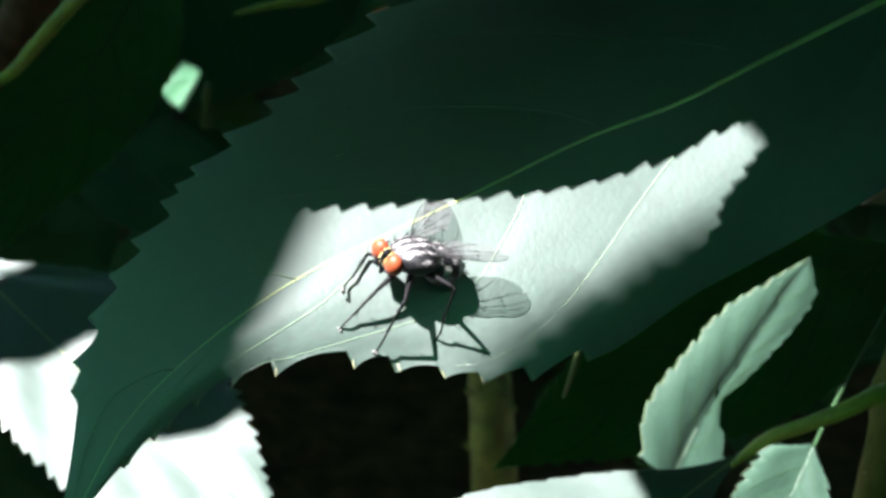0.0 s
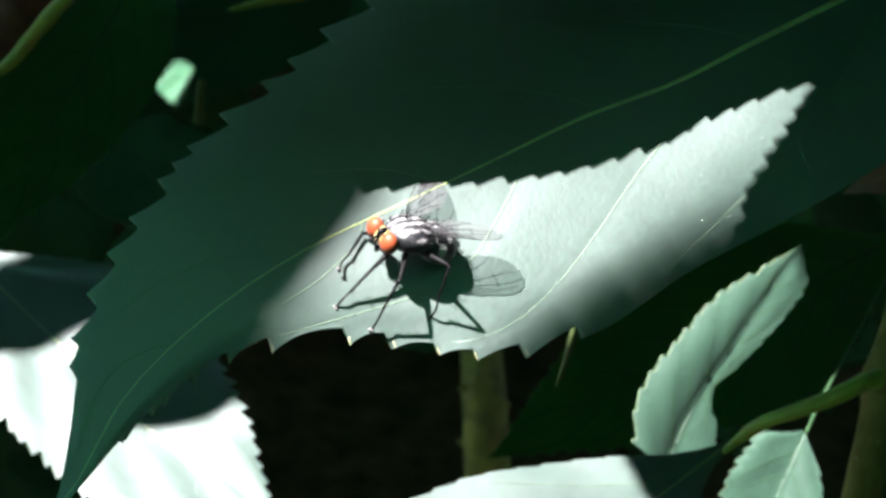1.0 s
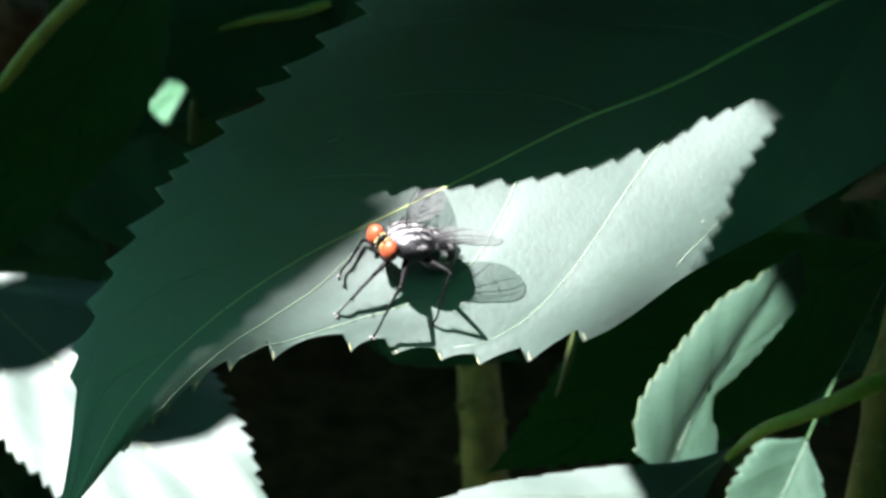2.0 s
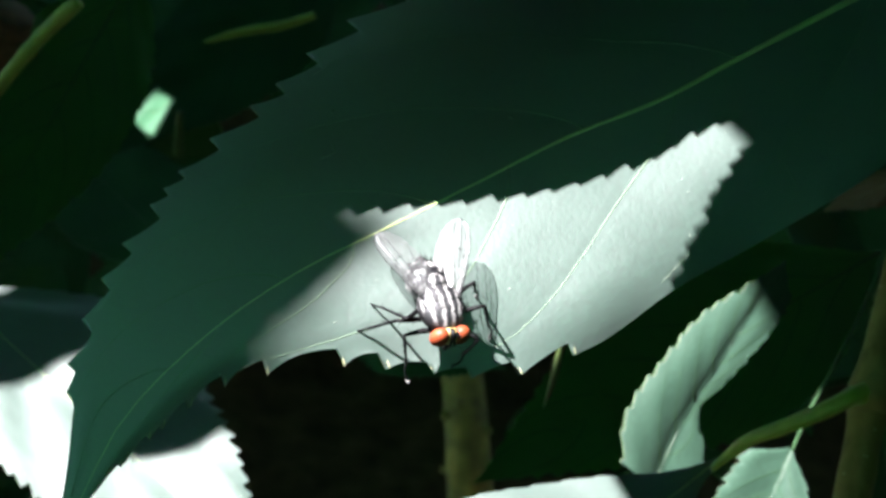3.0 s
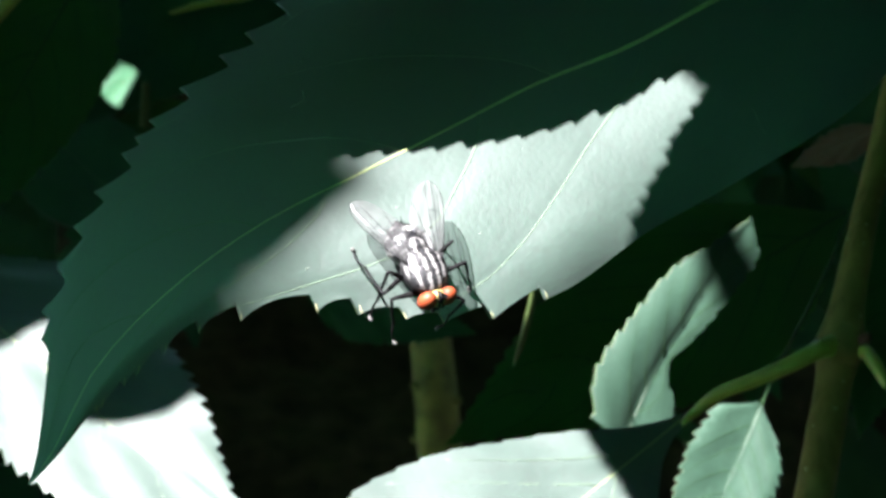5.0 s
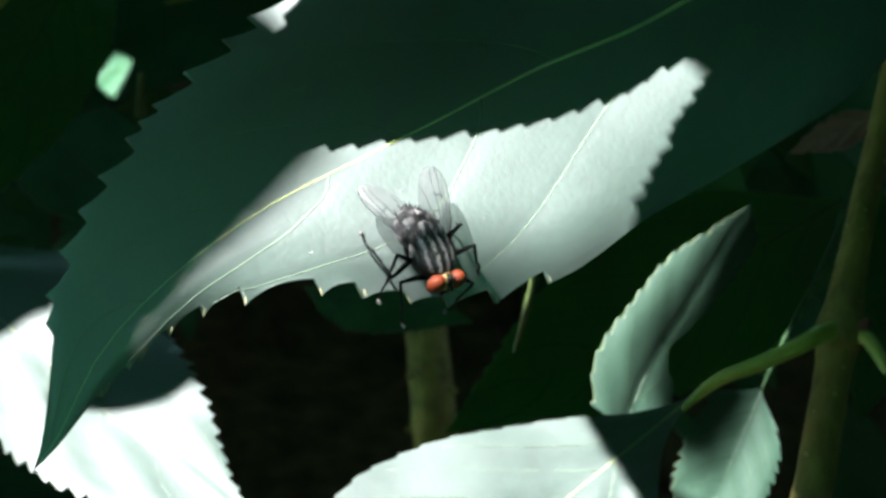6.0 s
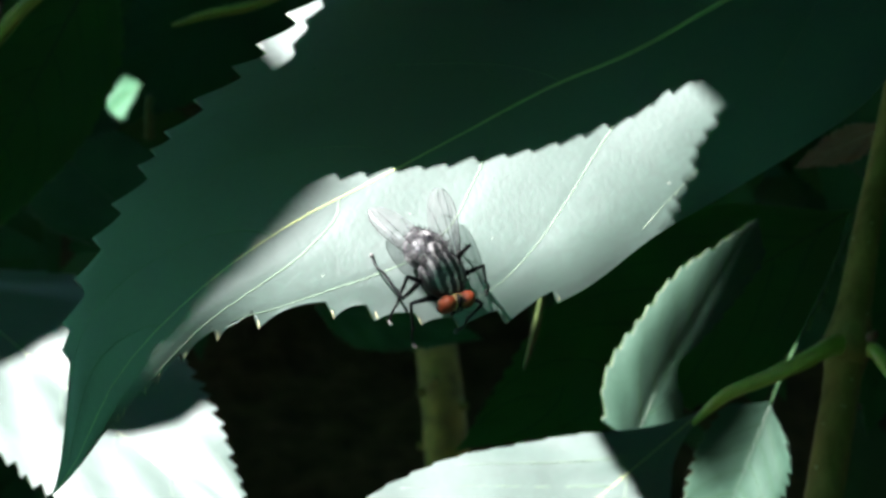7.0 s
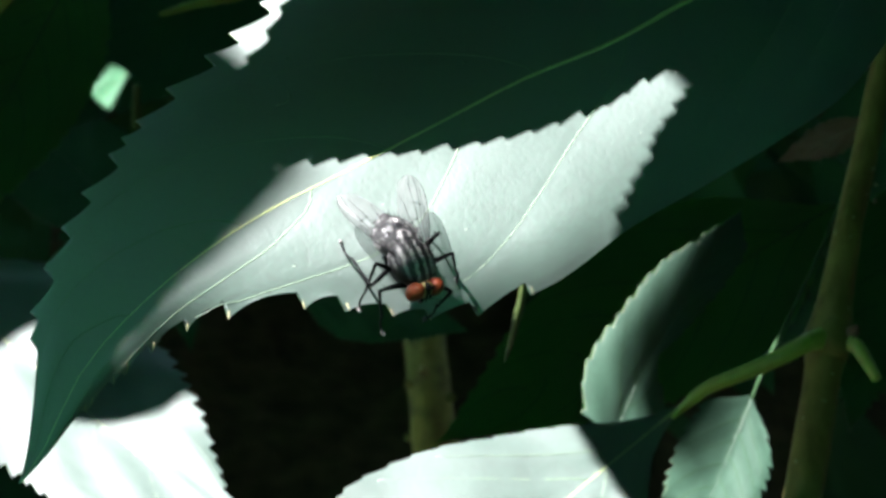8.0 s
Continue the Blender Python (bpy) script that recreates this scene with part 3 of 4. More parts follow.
def canopy():
    """Unseen foliage added to block sun and sky, many small leaves with gaps over the lit places."""
    rng = random.Random(77)
    gaps = [(18, 3, 38, 27), (-8, -10, 16, 13), (-4, 22, 8, 9), (-178, 168, 14, 15), (-143, 147, 22, 13), (-40, 78, 32, 14), (-10, 119, 23, 14), (-10, 104, 13, 12), (-193, 201, 5, 5)]
    verts, faces = [], []
    shape = ((0, 0), (0.2, 0.32), (0.45, 0.5), (0.72, 0.36), (1.0, 0), (0.72, -0.36), (0.45, -0.5), (0.2, -0.32))
    for n in range(17000):
        u, v = rng.uniform(-1150, 700), rng.uniform(-800, 1450)
        near = -330 < u < 130 and -60 < v < 420
        if not near and rng.random() < 0.2:
            continue
        up = rng.uniform(0.10, 0.24) if near else rng.uniform(0.0, 0.32)
        ln, wd = rng.uniform(0.055, 0.09), rng.uniform(0.032, 0.045)
        ln, wd = (ln, wd) if near else (ln * 1.4, wd * 1.5)
        turn = rng.uniform(0, 360)
        m = edge_pose(u, v, turn, up) @ pose(0, 0, 0, rng.uniform(-22, 22), rng.uniform(-22, 22), 0)
        pts = [m @ Vector(((a - 0.5) * ln, b * wd, abs(b) * 0.008)) for a, b in shape]
        bad = False
        middle = m.translation
        q = middle - LEAF_C
        q = q - SUN * (q.dot(LEAF_N) / SUN.dot(LEAF_N))
        qu, qv = q.dot(LEAF_U) * 1000, q.dot(LEAF_V) * 1000
        ca, sa = math.cos(radians(turn)), math.sin(radians(turn))
        for a, b, ra, rb in gaps:
            du, dv = a - qu, b - qv
            r = max(ra, rb) if abs(ra - rb) < 6 else math.hypot(ra * du, rb * dv) / (math.hypot(du, dv) + 1e-6)
            along, across = abs(du * ca + dv * sa), abs(dv * ca - du * sa)
            if along < ln * 500 + r and across < wd * 500 + r and math.hypot(max(0, along - ln * 500), max(0, across - wd * 500)) < r:
                bad = True
        # a narrow gap over one leaf further back
        flat = []
        for p in pts:
            q = p - LEAF_C
            q = q - SUN * (q.dot(LEAF_N) / SUN.dot(LEAF_N))
            flat.append((q.dot(LEAF_U) * 1000 + 256.5, q.dot(LEAF_V) * 1000 - 408))
        if max(abs(qu + 256.5), abs(qv - 408)) < 90:
            turns = [a[0] * b[1] - a[1] * b[0] for a, b in zip(flat, flat[1:] + flat[:1])]
            inside = all(c > 0 for c in turns) or all(c < 0 for c in turns)
            if inside or min(math.hypot(a[0] + (b[0] - a[0]) * k / 6, a[1] + (b[1] - a[1]) * k / 6) for a, b in zip(flat, flat[1:] + flat[:1]) for k in range(6)) < 6.0:
                bad = True
        for p in pts + [middle]:
            # the camera's view stays free of these leaves
            lane = p - Vector((0.0, -0.21, 0.89))
            if lane.length < 0.1 or (lane.y > 0 and abs(lane.x) < 0.06 + 0.24 * lane.y and -1.2 * lane.y - 0.05 < lane.z < -0.42 * lane.y + 0.02):
                bad = True
                break
        if bad or any(p.z < 0.05 for p in pts):
            continue
        o = len(verts)
        verts += pts
        faces += [(o, o + 1, o + 7), (o + 1, o + 2, o + 6, o + 7), (o + 2, o + 3, o + 5, o + 6), (o + 3, o + 4, o + 5)]
    # an added, unseen shell of big leaves all round and overhead, dimming the sky
    for n in range(4700):
        z = rng.uniform(-0.25, 1.0)
        az = rng.uniform(0, 2 * math.pi)
        d = Vector((math.cos(az) * math.sqrt(1 - z * z), math.sin(az) * math.sqrt(1 - z * z), z))
        p = Vector((0, 0.1, 0.75)) + d * (rng.uniform(1.9, 2.5) + max(0.0, noise.noise(d * 2.3)) * 1.1)
        ln, wd = rng.uniform(0.22, 0.34), rng.uniform(0.13, 0.20)
        q = p - LEAF_C
        q = q - SUN * (q.dot(LEAF_N) / SUN.dot(LEAF_N))
        qu, qv = q.dot(LEAF_U) * 1000, q.dot(LEAF_V) * 1000
        if p.z < 0.03 or any(math.hypot(qu - a, qv - b) < max(ra, rb) + ln * 700 for a, b, ra, rb in gaps + [(-256, 408, 6, 6)]):
            continue
        m = Matrix.Translation(p) @ d.to_track_quat("Z", "Y").to_matrix().to_4x4() @ pose(0, 0, 0, rng.uniform(-25, 25), rng.uniform(-25, 25), rng.uniform(0, 360))
        o = len(verts)
        verts += [m @ Vector(((a - 0.5) * ln, b * wd, abs(b) * 0.02)) for a, b in shape]
        faces += [(o, o + 1, o + 7), (o + 1, o + 2, o + 6, o + 7), (o + 2, o + 3, o + 5, o + 6), (o + 3, o + 4, o + 5)]
    me = mesh_from("canopy", verts, faces, False)
    me.materials.append(CANOPY)
    tagged(new("foliage_canopy", me), "unseen green foliage added overhead as shade, with sun gaps", "foliage", kind="stuff")


canopy()


def undergrowth():
    """Leaves deep in the shrub, behind and below those that can be told apart."""
    rng = random.Random(91)
    verts, faces = [], []
    shape = ((0, 0), (0.12, 0.25), (0.3, 0.44), (0.5, 0.5), (0.72, 0.38), (0.88, 0.18), (1.0, 0), (0.88, -0.18), (0.72, -0.38), (0.5, -0.5), (0.3, -0.44), (0.12, -0.25))
    for n in range(1000):
        x, y = rng.uniform(-0.65, 0.65), rng.uniform(0.55, 1.6)
        z = rng.uniform(0.02, 0.50 - 0.16 * y)
        if -0.12 < x < 0.10 and y < 1.0:
            continue
        ln, wd = rng.uniform(0.07, 0.12), rng.uniform(0.035, 0.055)
        m = Matrix.Translation((x, y, z)) @ pose(0, 0, 0, rng.uniform(-35, 35), rng.uniform(-10, 50), rng.uniform(0, 360))
        o = len(verts)
        verts += [m @ Vector((a * ln, b * wd, abs(b) * 0.012 - a * a * 0.02)) for a, b in shape] + [m @ Vector((a * ln, 0, -a * a * 0.02)) for a in (0.12, 0.3, 0.5, 0.72, 0.88)]
        rib = [o, o + 12, o + 13, o + 14, o + 15, o + 16, o + 6]
        up = [o, o + 1, o + 2, o + 3, o + 4, o + 5, o + 6]
        dn = [o, o + 11, o + 10, o + 9, o + 8, o + 7, o + 6]
        for k in range(6):
            for row, flip in ((up, 1), (dn, 0)):
                q = [rib[k], row[k], row[k + 1], rib[k + 1]]
                q = list(dict.fromkeys(q))
                faces.append(tuple(q if flip else q[::-1]))
    me = mesh_from("undergrowth", verts, faces)
    # the dark blade colour carries part of the shade here
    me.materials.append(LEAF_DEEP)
    tagged(new("undergrowth", me), "dark shaded leaves deep inside the shrub", "foliage", kind="stuff")


undergrowth()


# ---------------------------------------------------------------- the fly
def math_node(nt, op, a, b=None, c=None):
    n = nt.nodes.new("ShaderNodeMath")
    n.operation = op
    for i, v in enumerate((a, b, c)):
        if v is None:
            continue
        if isinstance(v, (int, float)):
            n.inputs[i].default_value = v
        else:
            nt.links.new(v, n.inputs[i])
    return n.outputs[0]


def thorax_material():
    """Grey dusted back with black bands along it, patchy sides painted darker as the shaded flank."""
    m, nt, p = nodes_of("thorax_striped")
    tc = nt.nodes.new("ShaderNodeTexCoord")
    sp = nt.nodes.new("ShaderNodeSeparateXYZ")
    nt.links.new(tc.outputs["Object"], sp.inputs[0])
    wob = noise_node(nt, 1400, 2)
    y = math_node(nt, "ADD", math_node(nt, "MULTIPLY", sp.outputs["Y"], 1000), math_node(nt, "MULTIPLY", math_node(nt, "SUBTRACT", wob.outputs[0], 0.5), 0.8))
    wave = math_node(nt, "COSINE", math_node(nt, "MULTIPLY", y, 6.6))
    band = nt.nodes.new("ShaderNodeMapRange")
    band.inputs["From Min"].default_value, band.inputs["From Max"].default_value = -0.55, 0.0
    nt.links.new(wave, band.inputs[0])
    spots = noise_node(nt, 900, 3)
    lump = ramp_node(nt, spots.outputs[0], ((0.27, (0.0, 0.0, 0.0)), (0.36, (1, 1, 1))))
    grey = ramp_node(nt, noise_node(nt, 2600, 3).outputs[0], ((0.3, (0.085, 0.083, 0.080)), (0.7, (0.18, 0.174, 0.168))))
    back = mix_node(nt, band.outputs[0], grey.outputs[0], (0.005, 0.005, 0.006))
    # flank shade is in the colour: near-black lumps below a set height
    side = mix_node(nt, lump.outputs[0], grey.outputs[0], (0.003, 0.003, 0.0035))
    far = nt.nodes.new("ShaderNodeMapRange")
    far.inputs["From Min"].default_value, far.inputs["From Max"].default_value = 0.75, 1.05
    nt.links.new(math_node(nt, "SUBTRACT", 4.9, math_node(nt, "MULTIPLY", sp.outputs["Z"], 1000)), far.inputs[0])
    nt.links.new(mix_node(nt, far.outputs[0], back, side), p.inputs["Base Color"])
    p.inputs["Roughness"].default_value = 0.55
    bump_node(nt, noise_node(nt, 4000, 2).outputs[0], 0.5, 0.00006, p)
    return m


def abdomen_material():
    """Chequered silver and black plates."""
    m, nt, p = nodes_of("abdomen_chequered")
    tc = nt.nodes.new("ShaderNodeTexCoord")
    sp = nt.nodes.new("ShaderNodeSeparateXYZ")
    nt.links.new(tc.outputs["Object"], sp.inputs[0])
    wob = math_node(nt, "MULTIPLY", math_node(nt, "SUBTRACT", noise_node(nt, 1100, 3).outputs[0], 0.5), 1.6)
    sx = math_node(nt, "SINE", math_node(nt, "ADD", math_node(nt, "MULTIPLY", sp.outputs["X"], 3400), wob))
    sy = math_node(nt, "COSINE", math_node(nt, "ADD", math_node(nt, "MULTIPLY", sp.outputs["Y"], 2600), wob))
    pr = math_node(nt, "MULTIPLY", sx, sy)
    r = ramp_node(nt, math_node(nt, "MULTIPLY_ADD", pr, 0.5, 0.5), ((0.50, (0.004, 0.004, 0.005)), (0.66, (0.15, 0.146, 0.14))))
    nt.links.new(r.outputs[0], p.inputs["Base Color"])
    p.inputs["Roughness"].default_value = 0.42
    bump_node(nt, noise_node(nt, 3000, 2).outputs[0], 0.4, 0.00006, p)
    return m


def eye_material():
    m, nt, p = nodes_of("eye_red")
    n = noise_node(nt, 700, 2)
    c = ramp_node(nt, n.outputs[0], ((0.3, (0.135, 0.022, 0.007)), (0.7, (0.195, 0.037, 0.010))))
    nt.links.new(c.outputs[0], p.inputs["Base Color"])
    p.inputs["Roughness"].default_value = 0.55
    p.inputs["Specular IOR Level"].default_value = 0.3
    tc = nt.nodes.new("ShaderNodeTexCoord")
    vo = nt.nodes.new("ShaderNodeTexVoronoi")
    vo.inputs["Scale"].default_value = 16000
    nt.links.new(tc.outputs["Object"], vo.inputs["Vector"])
    bump_node(nt, vo.outputs["Distance"], 0.25, 0.00002, p)
    return m


def wing_material():
    """A clear smoky membrane with a sheen."""
    m, nt, p = nodes_of("wing_membrane")
    n = noise_node(nt, 500, 3)
    c = ramp_node(nt, n.outputs[0], ((0.3, (0.07, 0.07, 0.07)), (0.7, (0.13, 0.128, 0.126))))
    nt.links.new(c.outputs[0], p.inputs["Base Color"])
    p.inputs["Roughness"].default_value = 0.34
    p.inputs["Specular IOR Level"].default_value = 1.0
    bump_node(nt, n.outputs[0], 0.5, 0.0003, p)
    tr = nt.nodes.new("ShaderNodeBsdfTransparent")
    tr.inputs[0].default_value = (0.76, 0.78, 0.78, 1)
    mx = nt.nodes.new("ShaderNodeMixShader")
    mx.inputs[0].default_value = 0.26
    nt.links.new(tr.outputs[0], mx.inputs[1])
    nt.links.new(p.outputs[0], mx.inputs[2])
    nt.links.new(mx.outputs[0], nt.nodes["Material Output"].inputs[0])
    return m


DARK = plain_material("fly_black", (0.0010, 0.0010, 0.0012), (0.0035, 0.0035, 0.0038), 0.45, 2500, 0.4, 0.00005, gloss=0.10)
LEG_GREY = plain_material("leg_dusted", (0.0010, 0.0010, 0.0012), (0.0050, 0.0048, 0.0048), 0.6, 2200, 0.4, 0.00005, gloss=0.08)
PAD = plain_material("foot_pad", (0.035, 0.034, 0.031), (0.075, 0.072, 0.066), 0.5, 3000)
FACE = plain_material("face_pale_gold", (0.22, 0.15, 0.04), (0.32, 0.25, 0.12), 0.5, 1500, 0.3, 0.00005)
THORAX, ABDOMEN, EYE, WING = thorax_material(), abdomen_material(), eye_material(), wing_material()
MM = 0.001
# where each leg leaves the body, and the lengths of its thigh and of its shin with the foot, in millimetres
LEGS = {
    "front_right": ((1.5, -0.8, 2.4), 3.2, 5.2), "front_left": ((1.5, 0.8, 2.4), 3.2, 5.2),
    "middle_right": ((0.2, -1.1, 2.2), 3.9, 6.3), "middle_left": ((0.2, 1.1, 2.2), 3.9, 6.3),
    "hind_right": ((-1.2, -1.0, 2.2), 4.2, 6.8), "hind_left": ((-1.2, 1.0, 2.2), 4.2, 6.8)}


def shaped(name, parent, mat, fn, seg=40, rings=28, label="", at=(0, 0, 0)):
    """A closed round form: fn maps a unit direction to a point in millimetres."""
    bm = bmesh.new()
    bmesh.ops.create_uvsphere(bm, u_segments=seg, v_segments=rings, radius=1)
    for v in bm.verts:
        v.co = (Vector(fn(v.co.copy())) - Vector(at)) * MM
    me = bpy.data.meshes.new(name)
    bm.to_mesh(me)
    bm.free()
    me.polygons.foreach_set("use_smooth", [True] * len(me.polygons))
    ob = part_mesh(name, me, mat, parent, label)
    ob.location = Vector(at) * MM
    return ob


def bristles(parent, spots, mat, seed):
    """Stiff black hairs: (root, direction, length in millimetres)."""
    pieces = []
    rng = random.Random(seed)
    for p, d, ln in spots:
        p, d = Vector(p), Vector(d).normalized()
        side = d.cross(Vector((0.3, 0.5, 0.8))).normalized() * ln * 0.15 * rng.uniform(-1, 1)
        pts = [p * MM, (p + d * ln * 0.55 + side * 0.4) * MM, (p + d * ln + side) * MM]
        pieces.append(tube(pts, [0.045 * MM, 0.03 * MM, 0.006 * MM], 3))
    return part_mesh("bristles", mesh_from("bristles", *joined(pieces)), mat, parent)


def fly():
    rng = random.Random(5)
    ob = thing("fly", Matrix.Translation(on_leaf(0.006, -0.0012)), "grey flesh fly with striped back and orange-red eyes", "fly")

    def thorax_form(d):
        x = d.x * 2.75 - 0.25
        w = 2.5 * (1 - 0.10 * d.x * d.x)
        z = d.z * (1.62 if d.z > 0 else 1.8)
        notch = -0.10 * math.exp(-((x + 0.25) / 0.14) ** 2) * max(d.z, 0)
        return (x, d.y * w, 3.45 + z + notch)

    th = shaped("thorax", ob, THORAX, thorax_form, 48, 36, "grey back with black bands along it")
    shaped("scutellum", ob, THORAX, lambda d: (-2.75 + d.x * 0.85, d.y * 1.05, 4.05 + d.z * 0.62), 24, 16)

    def abdomen_form(d):
        s = (1 - d.x) / 2
        x = -1.7 - 4.7 * s
        ring = 1 - 0.045 * max(0.0, math.cos(s * 4 * 2 * math.pi)) ** 6
        w = math.sqrt(max(0.0, 1 - d.x * d.x)) + 1e-6
        n = Vector((0, d.y, d.z)) / w if w > 1e-3 else Vector((0, 0, 0))
        prof = (math.sin(math.pi * min(1.0, s * 0.86 + 0.14)) ** 0.62) * ring * (1 if 0 < s < 1 else 0)
        return (x, n.y * 2.4 * prof, 2.85 - 0.75 * s + n.z * (1.7 if n.z > 0 else 2.3) * prof)

    ab = shaped("abdomen", ob, ABDOMEN, abdomen_form, 44, 40, "silver and black chequered abdomen")
    shaped("abdomen_tip", ob, DARK, lambda d: (-6.2 + d.x * 0.5, d.y * 0.5, 2.15 + d.z * 0.45), 16, 12)
    # head
    hd = shaped("head", ob, FACE, lambda d: (2.95 + d.x * 0.78, d.y * 1.35, 3.35 + d.z * 1.15), 32, 24, "pale gold face")
    for s in (1, -1):
        def eye_form(d, s=s):
            return (2.95 + d.x * 0.86 + 0.05, s * 1.12 + d.y * 1.00, 3.48 + d.z * 1.25)
        shaped("eye", hd, EYE, eye_form, 32, 24, "orange-red compound eye")
        # antenna with its bristle
        pts = [Vector((3.68, s * 0.16, 3.75)), Vector((3.92, s * 0.22, 3.55)), Vector((4.0, s * 0.24, 3.05))]
        part_mesh("antenna", mesh_from("antenna", *tube([p * MM for p in pts], [0.10 * MM, 0.13 * MM, 0.09 * MM], 8)), DARK, hd)
        pts = [Vector((3.95, s * 0.24, 3.45)), Vector((4.35, s * 0.5, 3.65)), Vector((4.55, s * 0.75, 3.75))]
        part_mesh("arista", mesh_from("arista", *tube([p * MM for p in pts], [0.035 * MM, 0.025 * MM, 0.008 * MM], 5)), DARK, hd)
    shaped("forehead_band", hd, DARK, lambda d: (3.12 + d.x * 0.70, d.y * 0.42, 3.93 + d.z * 0.80), 16, 12, "dark band between the eyes")
    pts = [Vector((3.3, 0, 2.45)), Vector((3.45, 0, 1.95)), Vector((3.40, 0, 1.55))]
    part_mesh("mouthparts", mesh_from("mouthparts", *tube([p * MM for p in pts], [0.30 * MM, 0.22 * MM, 0.26 * MM], 10)), DARK, hd)

    # wings
    wings = {}
    for s in (1, -1):
        root = Vector((-0.30, s * 1.5, 4.45))
        tip = Vector((-8.9, s * 5.6, 5.0))
        ax = (tip - root)
        ln = ax.length
        ax.normalize()
        up = Vector((0.10, -s * 0.42, 0.90))        # the front edge is carried high
        bk = ax.cross(up).normalized() * s          # towards the hind edge
        if bk.dot(Vector((0, -s, 0))) < 0:
            bk = -bk
        nn = ax.cross(bk).normalized()
        nn = nn if nn.z > 0 else -nn

        def on_wing(a, b, root=root, ax=ax, bk=bk, nn=nn, ln=ln):
            """a: 0..1 along, b: 0..1 from front to hind edge."""
            half = 1.72 * min(1.0, 0.30 + a * 2.0) * math.sqrt(max(0.0, 1 - (max(0.0, a - 0.50) / 0.505) ** 2.6))
            half *= 1 - 0.10 * math.exp(-((a - 0.30) / 0.07) ** 2) * b
            mid = 1.45 * min(1.0, 0.25 + a * 2.0)
            w = mid + half * (2 * b - 1)
            bend = 0.32 * math.sin(math.pi * a) * (0.5 - abs(b - 0.35)) + 0.05 * math.sin(b * 16 + a * 3) - 0.30 * a * a
            return (root + ax * (a * ln) + bk * w + nn * bend - root) * MM

        na, nb = 30, 10
        verts = [on_wing(i / na, j / nb) for i in range(na + 1) for j in range(nb + 1)]
        k = len(verts)
        verts += [v - nn * 0.008 * MM for v in verts]
        faces = []
        for i in range(na):
            for j in range(nb):
                a = i * (nb + 1) + j
                faces.append((a, a + 1, a + nb + 2, a + nb + 1))
        me = mesh_from("wing", verts[:k], faces)
        wing = part_mesh("wing", me, WING, ob, "clear smoky wing with dark veins")
        wing.location = root * MM
        wings[s] = (wing, root)
        lines = [[(a / 20, 0.0) for a in range(21)]]
        for b0, b1, a0, a1 in ((0.05, 0.10, 0.0, 0.62), (0.12, 0.16, 0.0, 0.86), (0.18, 0.34, 0.05, 0.99), (0.30, 0.62, 0.12, 0.93), (0.42, 0.95, 0.12, 0.70), (0.6, 0.98, 0.08, 0.42)):
            lines.append([(a0 + (a1 - a0) * q / 16, b0 + (b1 - b0) * (q / 16) ** 1.5) for q in range(17)])
        lines.append([(0.62, 0.2 + 0.35 * q / 6) for q in range(7)])
        lines.append([(0.40, 0.33 + 0.2 * q / 6) for q in range(7)])
        for n, line in enumerate(lines):
            r = (0.075 if n == 0 else 0.045) * MM
            pts = [on_wing(a, b) + nn * 0.01 * MM for a, b in line]
            part_mesh("wing_vein", mesh_from("wing_vein", *tube(pts, [r * (1 - 0.6 * i / len(pts)) for i in range(len(pts))], 5)), DARK, wing)
        shaped("calypter", ob, PAD, lambda d, s=s: (-1.55 + d.x * 0.65, s * 1.55 + d.y * 0.5, 3.95 + d.z * 0.22 + d.y * s * -0.15), 16, 10, "pale scale under the wing root")

    # legs: a thigh that turns at the body, and a shin with its foot that turns at the knee
    legs = {}
    X = Vector((1, 0, 0))
    for key, (hip, thigh, shin) in LEGS.items():
        sections = [(0.0, 0.0, 0.26), (0.12, -0.08, 0.30), (0.45, 0.05, 0.28), (0.8, 0.04, 0.21), (1.0, 0.0, 0.16)]
        leg = part_mesh("leg", mesh_from("leg", *tube([Vector((a * thigh, 0, z)) * MM for a, z, r in sections], [r * MM for a, z, r in sections], 10)), LEG_GREY, ob)
        ankle = shin * 0.60
        bone = [(0.0, 0.0, 0.17), (0.05, 0.03, 0.19), (0.4, 0.06, 0.13), (0.55, 0.05, 0.14), (0.60, 0.02, 0.16)]
        low = part_mesh("shin", mesh_from("shin", *tube([Vector((a * shin, 0, z)) * MM for a, z, r in bone], [r * MM for a, z, r in bone], 8)), DARK, ob)
        toes, rad = [], []
        for q in range(11):
            toes.append(Vector((ankle + (shin - ankle) * q / 10, 0, 0.28 * math.sin(math.pi * q / 10))) * MM)
            rad.append((0.135 if q % 2 else 0.095) * MM)
        part_mesh("tarsus", mesh_from("tarsus", *tube(toes, rad, 7)), DARK, low)
        pads = []
        for sgn in (1, -1):
            c = Vector((shin + 0.12, 0.15 * sgn, 0.05))
            pads.append(tube([X * shin * MM, c * MM, (c + Vector((0.17, 0.03 * sgn, -0.02))) * MM], [0.10 * MM, 0.24 * MM, 0.10 * MM], 8))
        part_mesh("foot_pad", mesh_from("foot_pad", *joined(pads)), PAD, low, "pale foot pads")
        for host, span, count in ((leg, thigh, 9), (low, ankle, 14)):
            hair = []
            for q in range(count):
                dd = Vector((rng.uniform(0.5, 1.2), rng.uniform(-1, 1), rng.uniform(-1, 1)))
                hair.append((Vector((span * rng.uniform(0.15, 1), 0, 0)), dd, rng.uniform(0.4, 0.8)))
            bristles(host, hair, DARK, 3)
        legs[key] = (leg, low)

    spots = []
